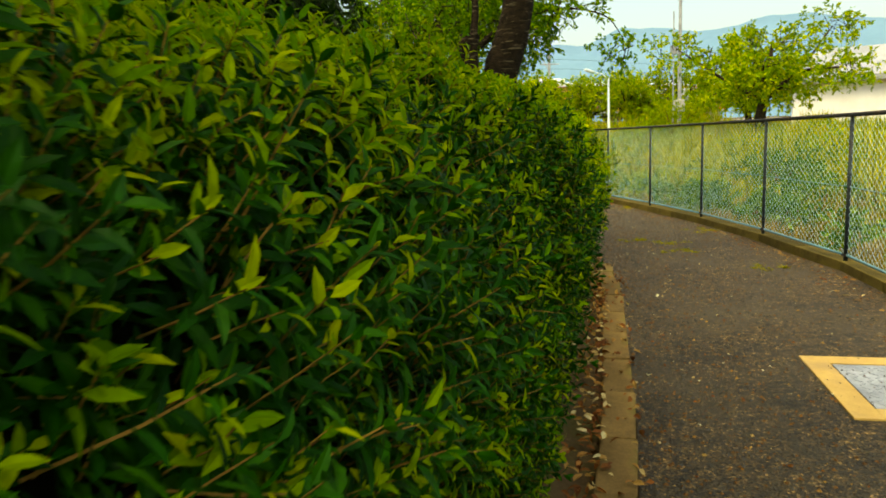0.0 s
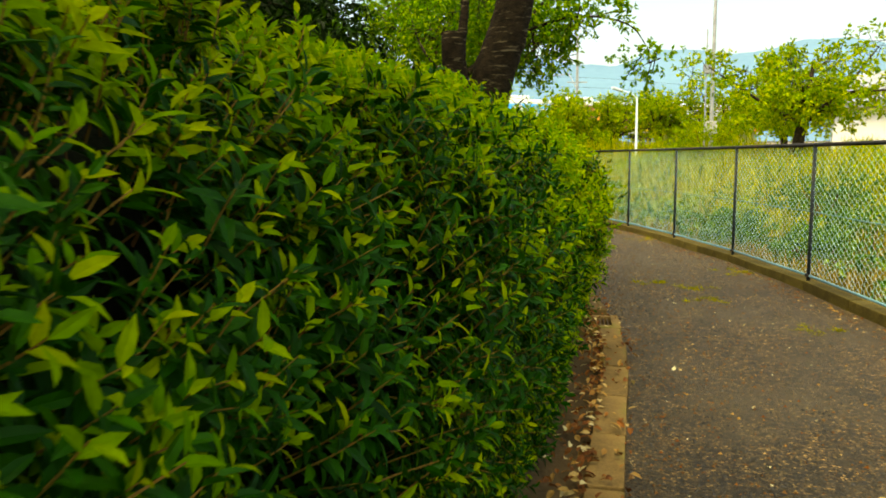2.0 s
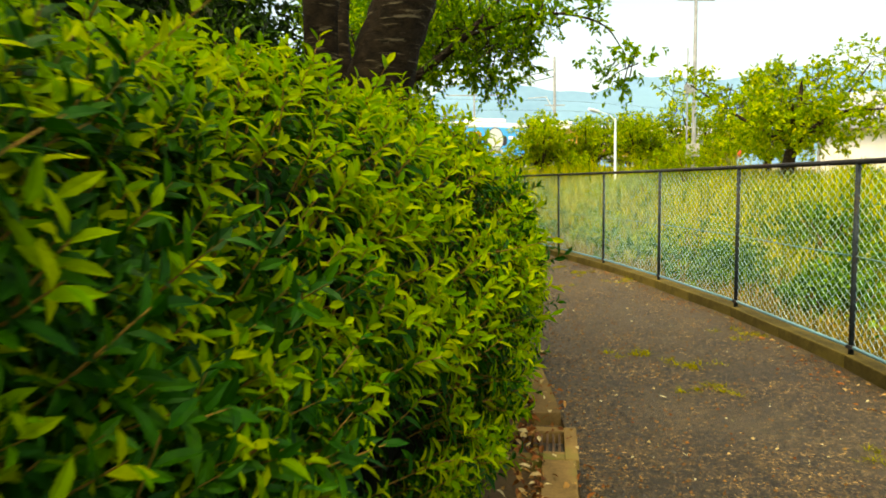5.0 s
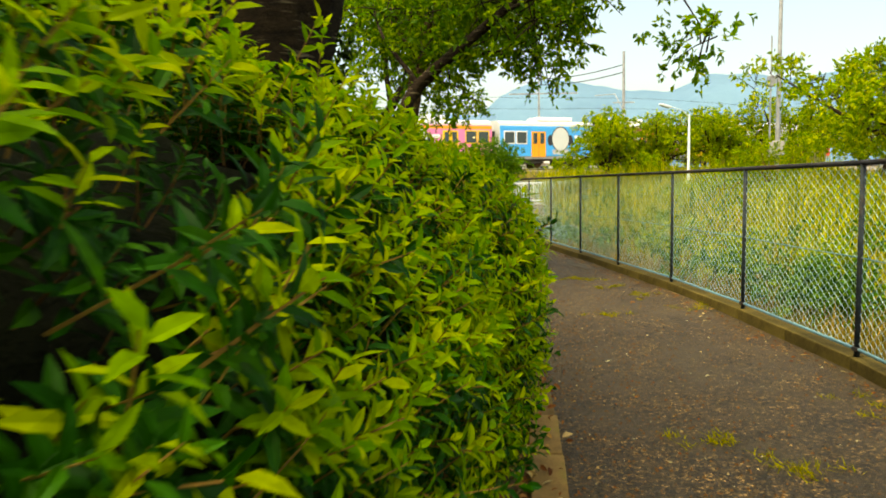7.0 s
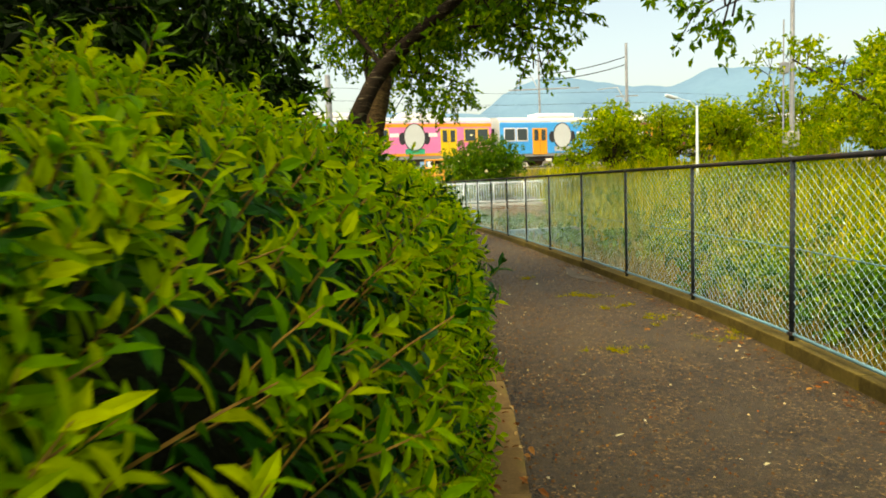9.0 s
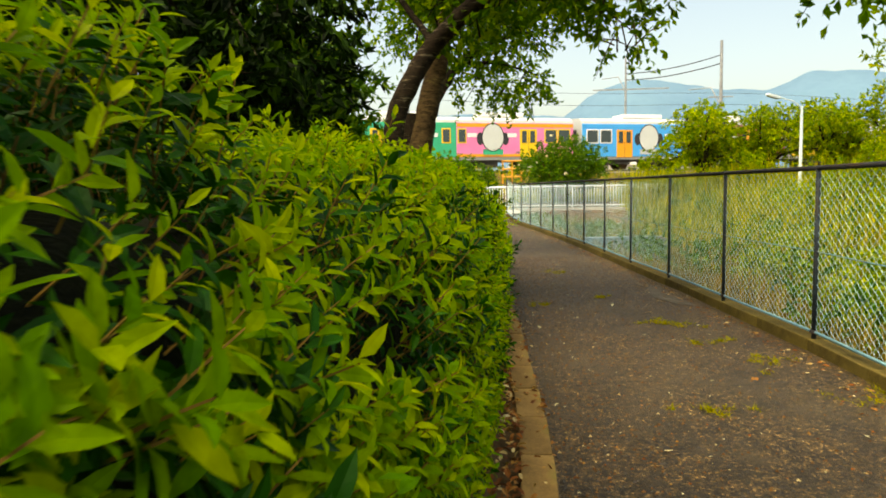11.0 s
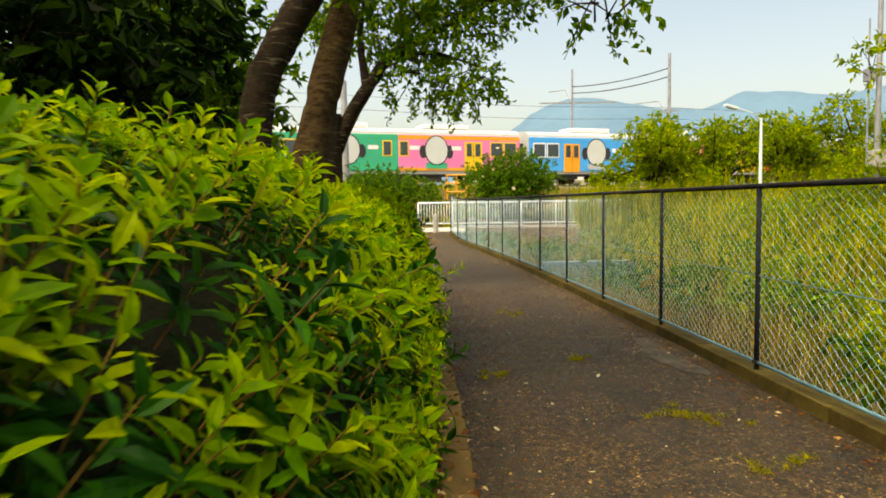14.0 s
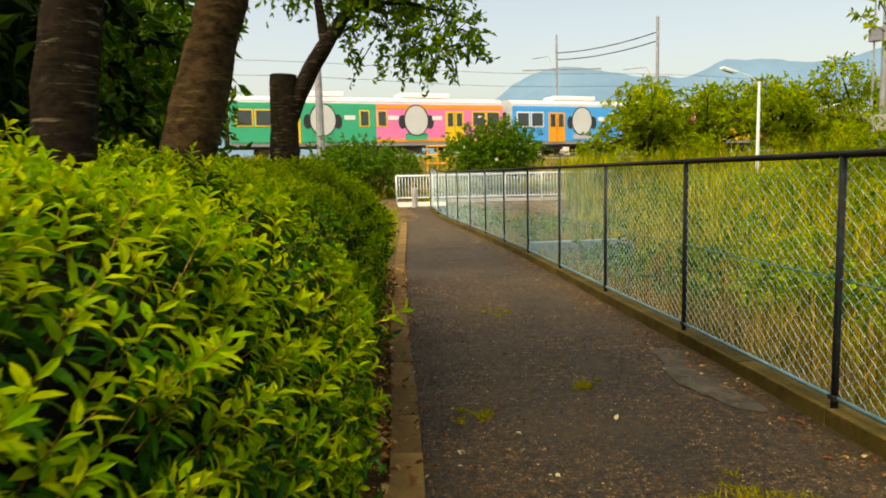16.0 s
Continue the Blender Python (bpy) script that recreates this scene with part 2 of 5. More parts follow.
# ---- mesh helpers ----
def mesh_np(name, V, F, mats, index=None, smooth=False):
    """A mesh from arrays: V (n, 3), F a list of (m, k) face arrays, index the material of each face."""
    F = F if isinstance(F, list) else [F]
    me = bpy.data.meshes.new(name)
    sizes = np.concatenate([np.full(len(f), f.shape[1]) for f in F]).astype(np.int32)
    loops = np.concatenate([f.ravel() for f in F]).astype(np.int32)
    me.vertices.add(len(V))
    me.vertices.foreach_set("co", np.asarray(V, dtype=np.float32).ravel())
    me.loops.add(len(loops))
    me.loops.foreach_set("vertex_index", loops)
    me.polygons.add(len(sizes))
    me.polygons.foreach_set("loop_start", np.concatenate([[0], np.cumsum(sizes)[:-1]]).astype(np.int32))
    me.polygons.foreach_set("loop_total", sizes)
    for m in mats:
        me.materials.append(m)
    if index is not None:
        me.polygons.foreach_set("material_index", np.asarray(index, dtype=np.int32))
    me.polygons.foreach_set("use_smooth", np.full(len(sizes), smooth))
    me.update(calc_edges=True)
    me.validate()
    return me


def as_mesh(name, bm, material, smooth=False):
    me = bpy.data.meshes.new(name)
    bmesh.ops.recalc_face_normals(bm, faces=bm.faces)
    bm.to_mesh(me)
    bm.free()
    for m in material if isinstance(material, (list, tuple)) else [material]:
        me.materials.append(m)
    if smooth:
        me.polygons.foreach_set("use_smooth", np.full(len(me.polygons), True))
    return me


def part(name, shape, material, parent, label="", m=None, smooth=False):
    """Links a bmesh or a mesh as one mesh object under a thing or a part."""
    me = shape if isinstance(shape, bpy.types.Mesh) else as_mesh(name, shape, material, smooth)
    ob = new(name, me)
    ob.parent = parent
    if m is not None:
        ob.matrix_basis = m
    return tagged(ob, label)


def thing(name, label, category, m=None, group="", kind=""):
    ob = new(name)
    ob.empty_display_size = 0.2
    if m is not None:
        ob.matrix_basis = m
    return tagged(ob, label, category, group, kind)


def box(bm, sx, sy, sz, m=None, bevel=0.0):
    made = bmesh.ops.create_cube(bm, size=1.0, matrix=(m or Matrix()) @ Matrix.Diagonal((sx, sy, sz, 1)))
    if bevel:
        vs = set(made["verts"])
        es = [e for e in bm.edges if e.verts[0] in vs and e.verts[1] in vs]
        bmesh.ops.bevel(bm, geom=es, offset=bevel, segments=2, affect="EDGES", profile=0.6)
    return bm


def boxed(sx, sy, sz, m=None, bevel=0.0):
    return box(bmesh.new(), sx, sy, sz, m, bevel)


def tube_arrays(pts, radii, sides=8, wobble=0.0, seed=0):
    """Rings round a line; returns vertices and quads."""
    P, R = np.asarray(pts, float), np.asarray(radii, float)
    rng = np.random.default_rng(seed)
    T = np.gradient(P, axis=0)
    T /= np.linalg.norm(T, axis=1, keepdims=True) + 1e-9
    ref = np.where(np.abs(T[:, 2:3]) > 0.9, [[1.0, 0, 0]], [[0, 0, 1.0]])
    A = np.cross(T, ref)
    A /= np.linalg.norm(A, axis=1, keepdims=True)
    for i in range(1, len(A)):
        if A[i] @ A[i - 1] < 0:
            A[i] = -A[i]
    B = np.cross(T, A)
    th = np.linspace(0, 2 * math.pi, sides, endpoint=False)
    r = R[:, None] * (1 + wobble * rng.standard_normal((len(P), sides)))
    V = P[:, None] + r[..., None] * (np.cos(th)[None, :, None] * A[:, None] + np.sin(th)[None, :, None] * B[:, None])
    i, j = np.meshgrid(np.arange(len(P) - 1), np.arange(sides), indexing="ij")
    k = (j + 1) % sides
    F = np.stack([i * sides + j, i * sides + k, (i + 1) * sides + k, (i + 1) * sides + j], -1).reshape(-1, 4)
    return V.reshape(-1, 3), F


def tube(bm, pts, radii, sides=8):
    if np.isscalar(radii):
        radii = [radii] * len(pts)
    V, F = tube_arrays(pts, radii, sides)
    vs = [bm.verts.new(v) for v in V]
    for f in F:
        bm.faces.new([vs[i] for i in f])
    bm.faces.new(vs[:sides])
    bm.faces.new(vs[-sides:])
    return bm


def tubed(pts, radii, sides=8):
    return tube(bmesh.new(), pts, radii, sides)


def joined(name, pieces, mats, smooth=False):
    """Joins (V, F, material index) pieces of quads or triangles into one mesh."""
    Vs, quads, tris, qi, ti, n = [], [], [], [], [], 0
    for V, F, k in pieces:
        Vs.append(V)
        if F.shape[1] == 4:
            quads.append(F + n)
            qi.append(np.full(len(F), k))
        else:
            tris.append(F + n)
            ti.append(np.full(len(F), k))
        n += len(V)
    F = [np.concatenate(x) for x in (quads, tris) if x]
    return mesh_np(name, np.concatenate(Vs), F, mats, np.concatenate(qi + ti), smooth)


def smooth_curve(pts, n=6):
    """A line through the points, with n steps between each two."""
    P = np.asarray(pts, float)
    E = np.concatenate([[2 * P[0] - P[1]], P, [2 * P[-1] - P[-2]]])
    out = []
    for i in range(1, len(E) - 2):
        for u in np.arange(n) / n:
            a, b, c, d = E[i - 1], E[i], E[i + 1], E[i + 2]
            out.append(0.5 * (2 * b + (c - a) * u + (2 * a - 5 * b + 4 * c - d) * u * u + (3 * b - a - 3 * c + d) * u ** 3))
    out.append(P[-1])
    return np.array(out)


def unit(v):
    return v / (np.linalg.norm(v, axis=-1, keepdims=True) + 1e-9)


def frames_along(D, spin):
    """Rotations (n, 3, 3) whose third column is D, spun about it."""
    D = unit(D)
    ref = np.where(np.abs(D[:, 2:3]) > 0.95, [[1.0, 0, 0]], [[0, 0, 1.0]])
    A = unit(np.cross(ref, D))
    B = np.cross(D, A)
    c, s = np.cos(spin)[:, None], np.sin(spin)[:, None]
    return np.stack([A * c + B * s, B * c - A * s, D], -1)


def scatter(template, places, turns, sizes):
    """Copies of one template (V, F) at many places, as arrays."""
    V, F = template
    n = len(places)
    W = np.einsum("nij,vj->nvi", turns, V) * sizes[:, None, None] + places[:, None]
    G = F[None] + (np.arange(n) * len(V))[:, None, None]
    return W.reshape(-1, 3), G.reshape(-1, F.shape[1])


# ---- plan of the walk ----
EDGE_Y = np.array([-20, -14, -11.13, -8.25, -6.54, -4.9, -2.7, -1.0, 0.6, 2.2, 4.83, 7.42, 11.9, 17.8, 22.7, 27.5])
EDGE_X = np.array([-8.6, -4.75, -3.08, -1.76, -1.13, -0.55, -0.16, 0.0, 0.02, -0.06, -0.22, -0.44, -0.76, -1.1, -1.4, -1.75])
POST_Y = np.array([-20, -13, -8.6, -6.75, -4.84, -2.867, -0.875, 1.128, 3.126, 5.119, 7.109, 9.096, 11.086, 13.07, 15.05, 17.03, 19.0, 20.97, 22.93, 24.88, 26.6])
POST_X = np.array([-4.9, -1.7, 0.45, 1.22, 1.825, 2.157, 2.346, 2.378, 2.316, 2.132, 1.94, 1.713, 1.506, 1.28, 1.03, 0.76, 0.47, 0.17, -0.14, -0.46, -0.75])


def slope_interp(y, ys, xs):
    m = np.gradient(xs, ys)
    y = np.clip(np.asarray(y, float), ys[0], ys[-1])
    i = np.clip(np.searchsorted(ys, y) - 1, 0, len(ys) - 2)
    h = ys[i + 1] - ys[i]
    u = (y - ys[i]) / h
    return (2 * u ** 3 - 3 * u ** 2 + 1) * xs[i] + (u ** 3 - 2 * u ** 2 + u) * h * m[i] + (3 * u ** 2 - 2 * u ** 3) * xs[i + 1] + (u ** 3 - u ** 2) * h * m[i + 1]


def edge_x(y):
    return slope_interp(y, EDGE_Y, EDGE_X)


def fence_x(y):
    return slope_interp(y, POST_Y, POST_X)


TRACK_AT, TRACK_U = np.array([3.5, 50.6]), np.array([0.929, 0.370])
TRACK_N = np.array([0.370, -0.929])


def wave(x, y, s, k=0.0):
    return np.sin(x / s + 1.7 + k) * np.cos(y / s * 1.13 - 0.6 + k) + 0.5 * np.sin(x / s * 2.3 - y / s * 1.9 + k)


def step(v, a, b):
    u = np.clip((v - a) / (b - a), 0, 1)
    return u * u * (3 - 2 * u)


def ground_z(x, y):
    """Height of the ground: flat by the walk, an overgrown channel beyond the fence, a rise to the railway."""
    x, y = np.asarray(x, float), np.asarray(y, float)
    f = x - fence_x(y)
    z = np.full(np.broadcast(x, y).shape, -0.035)
    bed = np.interp(f, [0.0, 0.16, 0.5, 1.6, 3.2, 5.0, 8.0, 12.0, 16.0], [-0.035, 0.0, -0.1, -0.55, -0.85, -0.7, 0.25, 0.85, 1.0])
    bed = bed + 0.06 * wave(x, y, 1.3) * step(f, 0.6, 2.0)
    z = np.where(f > 0, np.where(y < 28.5, bed, z), z)
    left = np.clip(edge_x(y) - 0.2 - x, 0, None)
    z = z + np.where(left > 0, 0.06 * step(left, 0, 0.5) + 0.05 * wave(x, y, 2.1) * step(left, 0.6, 3), 0)
    z = z + 0.38 * step(y, 22.5, 29.0) * step(-f, -0.2, 1.0)
    z = np.where((y >= 28.5) & (f > 0), np.where(y < 33, 0.34, 0.6), z)
    d = (x - TRACK_AT[0]) * TRACK_N[0] + (y - TRACK_AT[1]) * TRACK_N[1]
    bank = np.where(y > 32, 2.35 * (1 - step(d, 3.0, 12.0)), -9.0)
    return np.maximum(z, bank)


def sheet(name, xs, ys, zfun, mat, xmap=None):
    X, Y = np.meshgrid(xs, ys, indexing="ij")
    if xmap is not None:
        X = xmap(X, Y)
    V = np.stack([X, Y, zfun(X, Y)], -1).reshape(-1, 3)
    n, m = len(xs), len(ys)
    i, j = np.meshgrid(np.arange(n - 1), np.arange(m - 1), indexing="ij")
    F = np.stack([i * m + j, (i + 1) * m + j, (i + 1) * m + j + 1, i * m + j + 1], -1).reshape(-1, 4)
    return mesh_np(name, V, F, [mat], smooth=True)


# ---- ground, path and kerbs ----
far = np.array([60, 90, 140, 220, 400, 900, 2500])
gx = np.concatenate([-far[::-1], np.arange(-40, -8, 1.6), np.arange(-8, 22, 0.25), np.arange(22, 41, 1.6), far])
gy = np.concatenate([-far[::-1], np.arange(-40, -16, 1.6), np.arange(-16, 36, 0.3), np.arange(36, 58, 0.7), far])
tagged(new("ground", sheet("ground", gx, gy, ground_z, EARTH)), "bare brown earth with moss and weeds", "ground", kind="structure")


def path_z(x, y):
    c = np.clip((x - edge_x(y)) / np.maximum(fence_x(y) - edge_x(y), 0.5), 0, 1)
    return 0.012 * np.sin(c * math.pi) + 0.006 * wave(x, y, 0.7) - 0.004 + 0.36 * step(y, 23.5, 29.0)


path_ob = new("pavement", sheet("pavement", np.linspace(0, 1, 26), np.arange(-19.5, 27.2, 0.15), path_z, ASPHALT,
                                lambda u, y: edge_x(y) * (1 - u) + (fence_x(y) - 0.055) * u))
tagged(path_ob, "dark worn asphalt footpath with fine gravel", "path", kind="structure")
road_ob = new("road", sheet("road", np.linspace(-30, -0.2, 40), np.linspace(27.22, 29.4, 8), lambda x, y: 0.012 + np.maximum(path_z(x, y), 0), CONCRETE))
tagged(road_ob, "pale concrete lane at the end of the path", "road", kind="structure")


# ---- the hedge ----
def leaf_template(length, width, fold=0.35, bend=0.18):
    """A pointed leaf along +x, folded on its midrib and bent down at the tip."""
    mid = np.array([[0, 0, 0], [0.5 * length, 0, -bend * length * 0.25], [length, 0, -bend * length]])
    V = [*mid]
    for side in (1, -1):
        for u, w in ((0.32, 0.46), (0.68, 0.40)):
            V.append([u * length, side * w * width, -bend * length * u * u + fold * w * width])
    V = np.array(V)
    F = np.array([[0, 1, 3], [1, 4, 3], [1, 2, 4], [0, 5, 1], [1, 5, 6], [1, 6, 2]])
    return V, F


def sprig_template(seed, tall=1.0, young=(0.08, 0.45)):
    """A leafy shoot along +z: a thin stem with leaves in a spiral, old below and young at the tip."""
    rng = np.random.default_rng(seed)
    stem_len = 0.125 * tall * rng.uniform(0.85, 1.2)
    V0, F0 = tube_arrays([(0, 0, -0.02), (0.004, 0.002, stem_len * 0.5), (0, 0.004, stem_len)], [0.0022, 0.0018, 0.001], 3)
    Vs, Fs, mats, n = [V0], [np.concatenate([F0[:, [0, 1, 2]], F0[:, [0, 2, 3]]])], [np.full(len(F0) * 2, 2)], len(V0)
    count = int(12 * tall ** 0.7)
    for k in range(count):
        h = k / (count - 1)
        V, F = leaf_template(rng.uniform(0.046, 0.066) * (1.15 - 0.38 * h), rng.uniform(0.017, 0.0225) * (1.1 - 0.3 * h), rng.uniform(0.2, 0.5), rng.uniform(0.1, 0.42))
        lift = radians(10 + 44 * h + rng.uniform(-14, 14))
        yaw = k * 2.4 + rng.uniform(-0.3, 0.3)
        m = np.array(Euler((rng.uniform(-0.5, 0.5), -lift, yaw)).to_matrix())
        Vs.append(V @ m.T + np.array([0, 0, stem_len * (0.12 + 0.88 * h)]))
        Fs.append(F + n)
        mats.append(np.full(len(F), 0 if h > rng.uniform(*young) else 1))
        n += len(V)
    return np.concatenate(Vs), np.concatenate(Fs), np.concatenate(mats)


SPRIGS = [sprig_template(i, t) for i, t in enumerate((0.8, 1.0, 1.0, 1.2, 1.5))]
OLD_SHADE_SPRIGS = [sprig_template(10 + i, t, (0.62, 1.05)) for i, t in enumerate((0.9, 1.0, 1.15, 1.3))]
LONG_SPRIGS = [sprig_template(20 + i, t, (0.05, 0.4)) for i, t in enumerate((1.5, 1.7, 1.9))]
HEDGE_START, HEDGE_END = -12.8, 12.2


def hedge_crest(y):
    return np.interp(y, [-15, -9, -5, -3.6, -2.6, -1.5, 0, 2.3, 4, 6.5, 9, 12.2], [1.80, 1.77, 1.68, 1.70, 1.71, 1.57, 1.53, 1.52, 1.50, 1.52, 1.46, 1.15])


# across the hedge: how far in from the path's edge, and at which part of its height
PROFILE_D = np.array([0.56, 0.43, 0.32, 0.29, 0.38, 0.46, 0.60, 0.80, 1.12, 1.6, 2.0, 2.2])
PROFILE_H = np.array([0.05, 0.25, 0.45, 0.62, 0.76, 0.85, 0.92, 0.965, 1.0, 0.98, 0.85, 0.5])


def hedge_bulge(y):
    """How far the hedge's side leans out towards the path."""
    return np.interp(y, [-12, -6.5, -5, -3.8, -1.8, -0.9, 0.2], [-0.06, -0.05, 0.0, 0.10, 0.13, 0.04, 0.0])


def hedge_surface(y, u):
    """Places and normals on the hedge's outside; u runs 0 to 1 from the foot at the path over the top to the back."""
    seg = np.concatenate([[0], np.cumsum(np.hypot(np.diff(PROFILE_D), np.diff(PROFILE_H) * 1.7))])
    seg /= seg[-1]
    d, h = np.interp(u, seg, PROFILE_D), np.interp(u, seg, PROFILE_H)
    d2, h2 = np.interp(np.minimum(u + 0.02, 1), seg, PROFILE_D), np.interp(np.minimum(u + 0.02, 1), seg, PROFILE_H)
    crest = hedge_crest(y)
    lump = 0.05 * wave(y, u * 4.0, 0.35) + 0.05 * wave(y, u * 3, 1.1, 2.0)
    end = step(y, HEDGE_END, HEDGE_END - 1.4)
    slope = (edge_x(y + 0.05) - edge_x(y - 0.05)) / 0.1
    nd, nh = -(h2 - h) * crest, (d2 - d)
    N = unit(np.stack([-nd, nd * slope, nh], -1))
    d = d - hedge_bulge(y) * np.interp(h, [0.0, 0.3, 0.8, 1.0], [0.4, 1.0, 1.0, 0.2])
    d_all = d * (0.35 + 0.65 * end) + 0.55 * (1 - end)
    P = np.stack([edge_x(y) - d_all, y, h * crest * (0.4 + 0.6 * end)], -1) + N * lump[:, None]
    return P, N


# the line trodden past the hedge, kept clear of shoots
WALK_Y, WALK_X = [-11.2, -8, -6, -4, -2.5, 3], [-3.0, -1.57, -0.78, -0.32, -0.11, -0.08]


def hedge_sprigs(n, lo, hi, inset, rng, ymin=HEDGE_START, ymax=HEDGE_END):
    near = rng.uniform(0, 1, n) < 0.8
    y = np.where(near, rng.uniform(ymin, min(ymax, 6.5), n), rng.uniform(min(ymax, 6.5) - 0.5, ymax, n))
    u = rng.uniform(lo, hi, n)
    # shoots stand together at the ends of branches, with dark gaps between
    branch = rng.integers(0, max(1, n // 6), n)
    loose = rng.uniform(0, 1, n) < 0.4
    y = np.where(loose, y, np.clip(y[branch] + rng.normal(0, 0.05, n), ymin, ymax))
    u = np.where(loose, u, np.clip(u[branch] + rng.normal(0, 0.017, n), lo, hi))
    P, N = hedge_surface(y, u)
    P = P - N * (inset + rng.uniform(-0.04, 0.05, n))[:, None]
    D = N * 0.85 + np.array([0, 0, 0.42]) + rng.normal(0, 0.28, (n, 3))
    D[:, 0] += 0.12
    S = rng.uniform(0.6, 1.0, n)
    walk_x = np.interp(y, WALK_Y, WALK_X)
    tip_x = P[:, 0] + unit(D)[:, 0] * 0.2 * S
    clear = (np.abs(P[:, 0] - walk_x) > np.where(P[:, 2] < 1.05, 0.16, 0.21)) & (tip_x < walk_x - 0.06)
    keep = (P[:, 2] < hedge_crest(y) + 0.03) & (clear | (y > 1.7))
    return P[keep], frames_along(D, rng.uniform(0, 6.28, n))[keep], S[keep]


def sprig_mesh(name, sets, mats):
    Vs, Fs, Ms, n = [], [], [], 0
    for template, (P, R, S) in sets:
        V, F = scatter(template[:2], P, R, S)
        Vs.append(V)
        Fs.append(F + n)
        Ms.append(np.tile(template[2], len(P)))
        n += len(V)
    return mesh_np(name, np.concatenate(Vs), np.concatenate(Fs), mats, np.concatenate(Ms))


def build_hedge():
    hedge = thing("hedge", "dense clipped green hedge with pale young shoots", "hedge")
    rng = np.random.default_rng(11)
    # near-black shell for the old twigs inside, with their deep shade in its colour
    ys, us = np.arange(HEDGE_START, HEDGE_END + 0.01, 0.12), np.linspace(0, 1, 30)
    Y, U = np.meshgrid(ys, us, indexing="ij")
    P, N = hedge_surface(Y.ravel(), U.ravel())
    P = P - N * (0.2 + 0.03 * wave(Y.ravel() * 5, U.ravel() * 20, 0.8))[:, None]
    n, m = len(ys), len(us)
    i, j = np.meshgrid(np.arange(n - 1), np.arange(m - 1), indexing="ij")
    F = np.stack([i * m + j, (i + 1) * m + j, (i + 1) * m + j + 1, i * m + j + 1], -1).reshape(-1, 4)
    part("shaded_core", mesh_np("shaded_core", P, F, [THICKET_SHADE], smooth=True), None, hedge, "shell of old twigs with their deep shade painted near-black")
    # twigs that run out to the surface
    pieces = []
    P, N = hedge_surface(rng.uniform(-12, 12, 230), rng.uniform(0.03, 0.62, 230))
    for p, d in zip(P, unit(N + rng.normal(0, 0.4, N.shape) + [0, 0, 0.5])):
        p = p - d * 0.11
        a = p - d * 0.24
        pieces.append((*tube_arrays([a, a + d * 0.08 + rng.normal(0, 0.012, 3), a + d * 0.16 + rng.normal(0, 0.014, 3), p], [0.004, 0.0033, 0.0026, 0.0016], 4), 0))
    part("twig_tangle", joined("twig_tangle", pieces, [TWIG]), None, hedge, "reddish-brown thin twigs")["kind"] = "stuff"
    mats = [YOUNG, MATURE, SHOOT]
    outer, inner = [], []
    # young shoots over the crown and along the open stretch, older leaves low on the side
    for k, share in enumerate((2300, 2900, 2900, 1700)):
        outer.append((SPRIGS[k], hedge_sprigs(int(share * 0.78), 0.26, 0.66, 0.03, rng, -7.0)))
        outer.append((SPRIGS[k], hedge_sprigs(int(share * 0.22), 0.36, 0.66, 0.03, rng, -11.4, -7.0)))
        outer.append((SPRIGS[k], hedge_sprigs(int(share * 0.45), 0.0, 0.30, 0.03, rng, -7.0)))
        # extra dark sprigs low on the first stretch imitate the shade there
        outer.append((OLD_SHADE_SPRIGS[k], hedge_sprigs(1050, 0.0, 0.40, 0.02, rng, -11.4, -6.6)))
        outer.append((OLD_SHADE_SPRIGS[k], hedge_sprigs(700, 0.0, 0.38, 0.02, rng)))
        outer.append((OLD_SHADE_SPRIGS[k], hedge_sprigs(550, 0.62, 1.0, 0.02, rng)))
    for template in LONG_SPRIGS:
        outer.append((template, hedge_sprigs(80, 0.38, 0.66, 0.03, rng)))
    part("foliage", sprig_mesh("foliage", outer, mats), None, hedge, "pale pointed young leaves")["kind"] = "stuff"
    for k in range(4):
        inner.append((SPRIGS[k], hedge_sprigs(1100, 0.0, 0.66, 0.12, rng, -11.4)))
    part("inner_foliage", sprig_mesh("inner_foliage", inner, [MATURE, MATURE, TWIG]), None, hedge, "dark older leaves")["kind"] = "stuff"
    # single sprigs that stand out beside the walk
    singles = [mesh_np("sprig", *s[:2], mats, s[2]) for s in SPRIGS]
    # a spray of long shoots that reaches over the path
    long_mesh = [mesh_np("sprig", *s[:2], mats, s[2]) for s in LONG_SPRIGS]
    for k in range(16):
        at = np.array([-0.56, -1.9, 0.80]) + rng.normal(0, [0.03, 0.12, 0.09])
        turn = frames_along(np.array([[1.0, rng.normal(0, 0.35), rng.normal(0.25, 0.25)]]), np.array([rng.uniform(0, 6.28)]))[0]
        part("sprig", long_mesh[k % 3], None, hedge, "", Matrix.Translation(at) @ Matrix(turn.tolist()).to_4x4() @ Matrix.Scale(0.8, 4))
    P, R, S = hedge_sprigs(270, 0.25, 0.6, 0.0, rng, -10.5, 6.4)
    for k in range(len(P)):
        m = Matrix.Translation(P[k]) @ Matrix(R[k].tolist()).to_4x4() @ Matrix.Scale(float(S[k]), 4)
        part("sprig", singles[k % 5], None, hedge, "", m)


build_hedge()


# ---- trees ----
def leaf_blade(length, width):
    """A small folded leaf along +x."""
    V = np.array([[0, 0, 0], [length * 0.45, width / 2, 0.12 * length], [length, 0, -0.1 * length], [length * 0.45, -width / 2, 0.12 * length]])
    return V, np.array([[0, 2, 1], [0, 3, 2]])


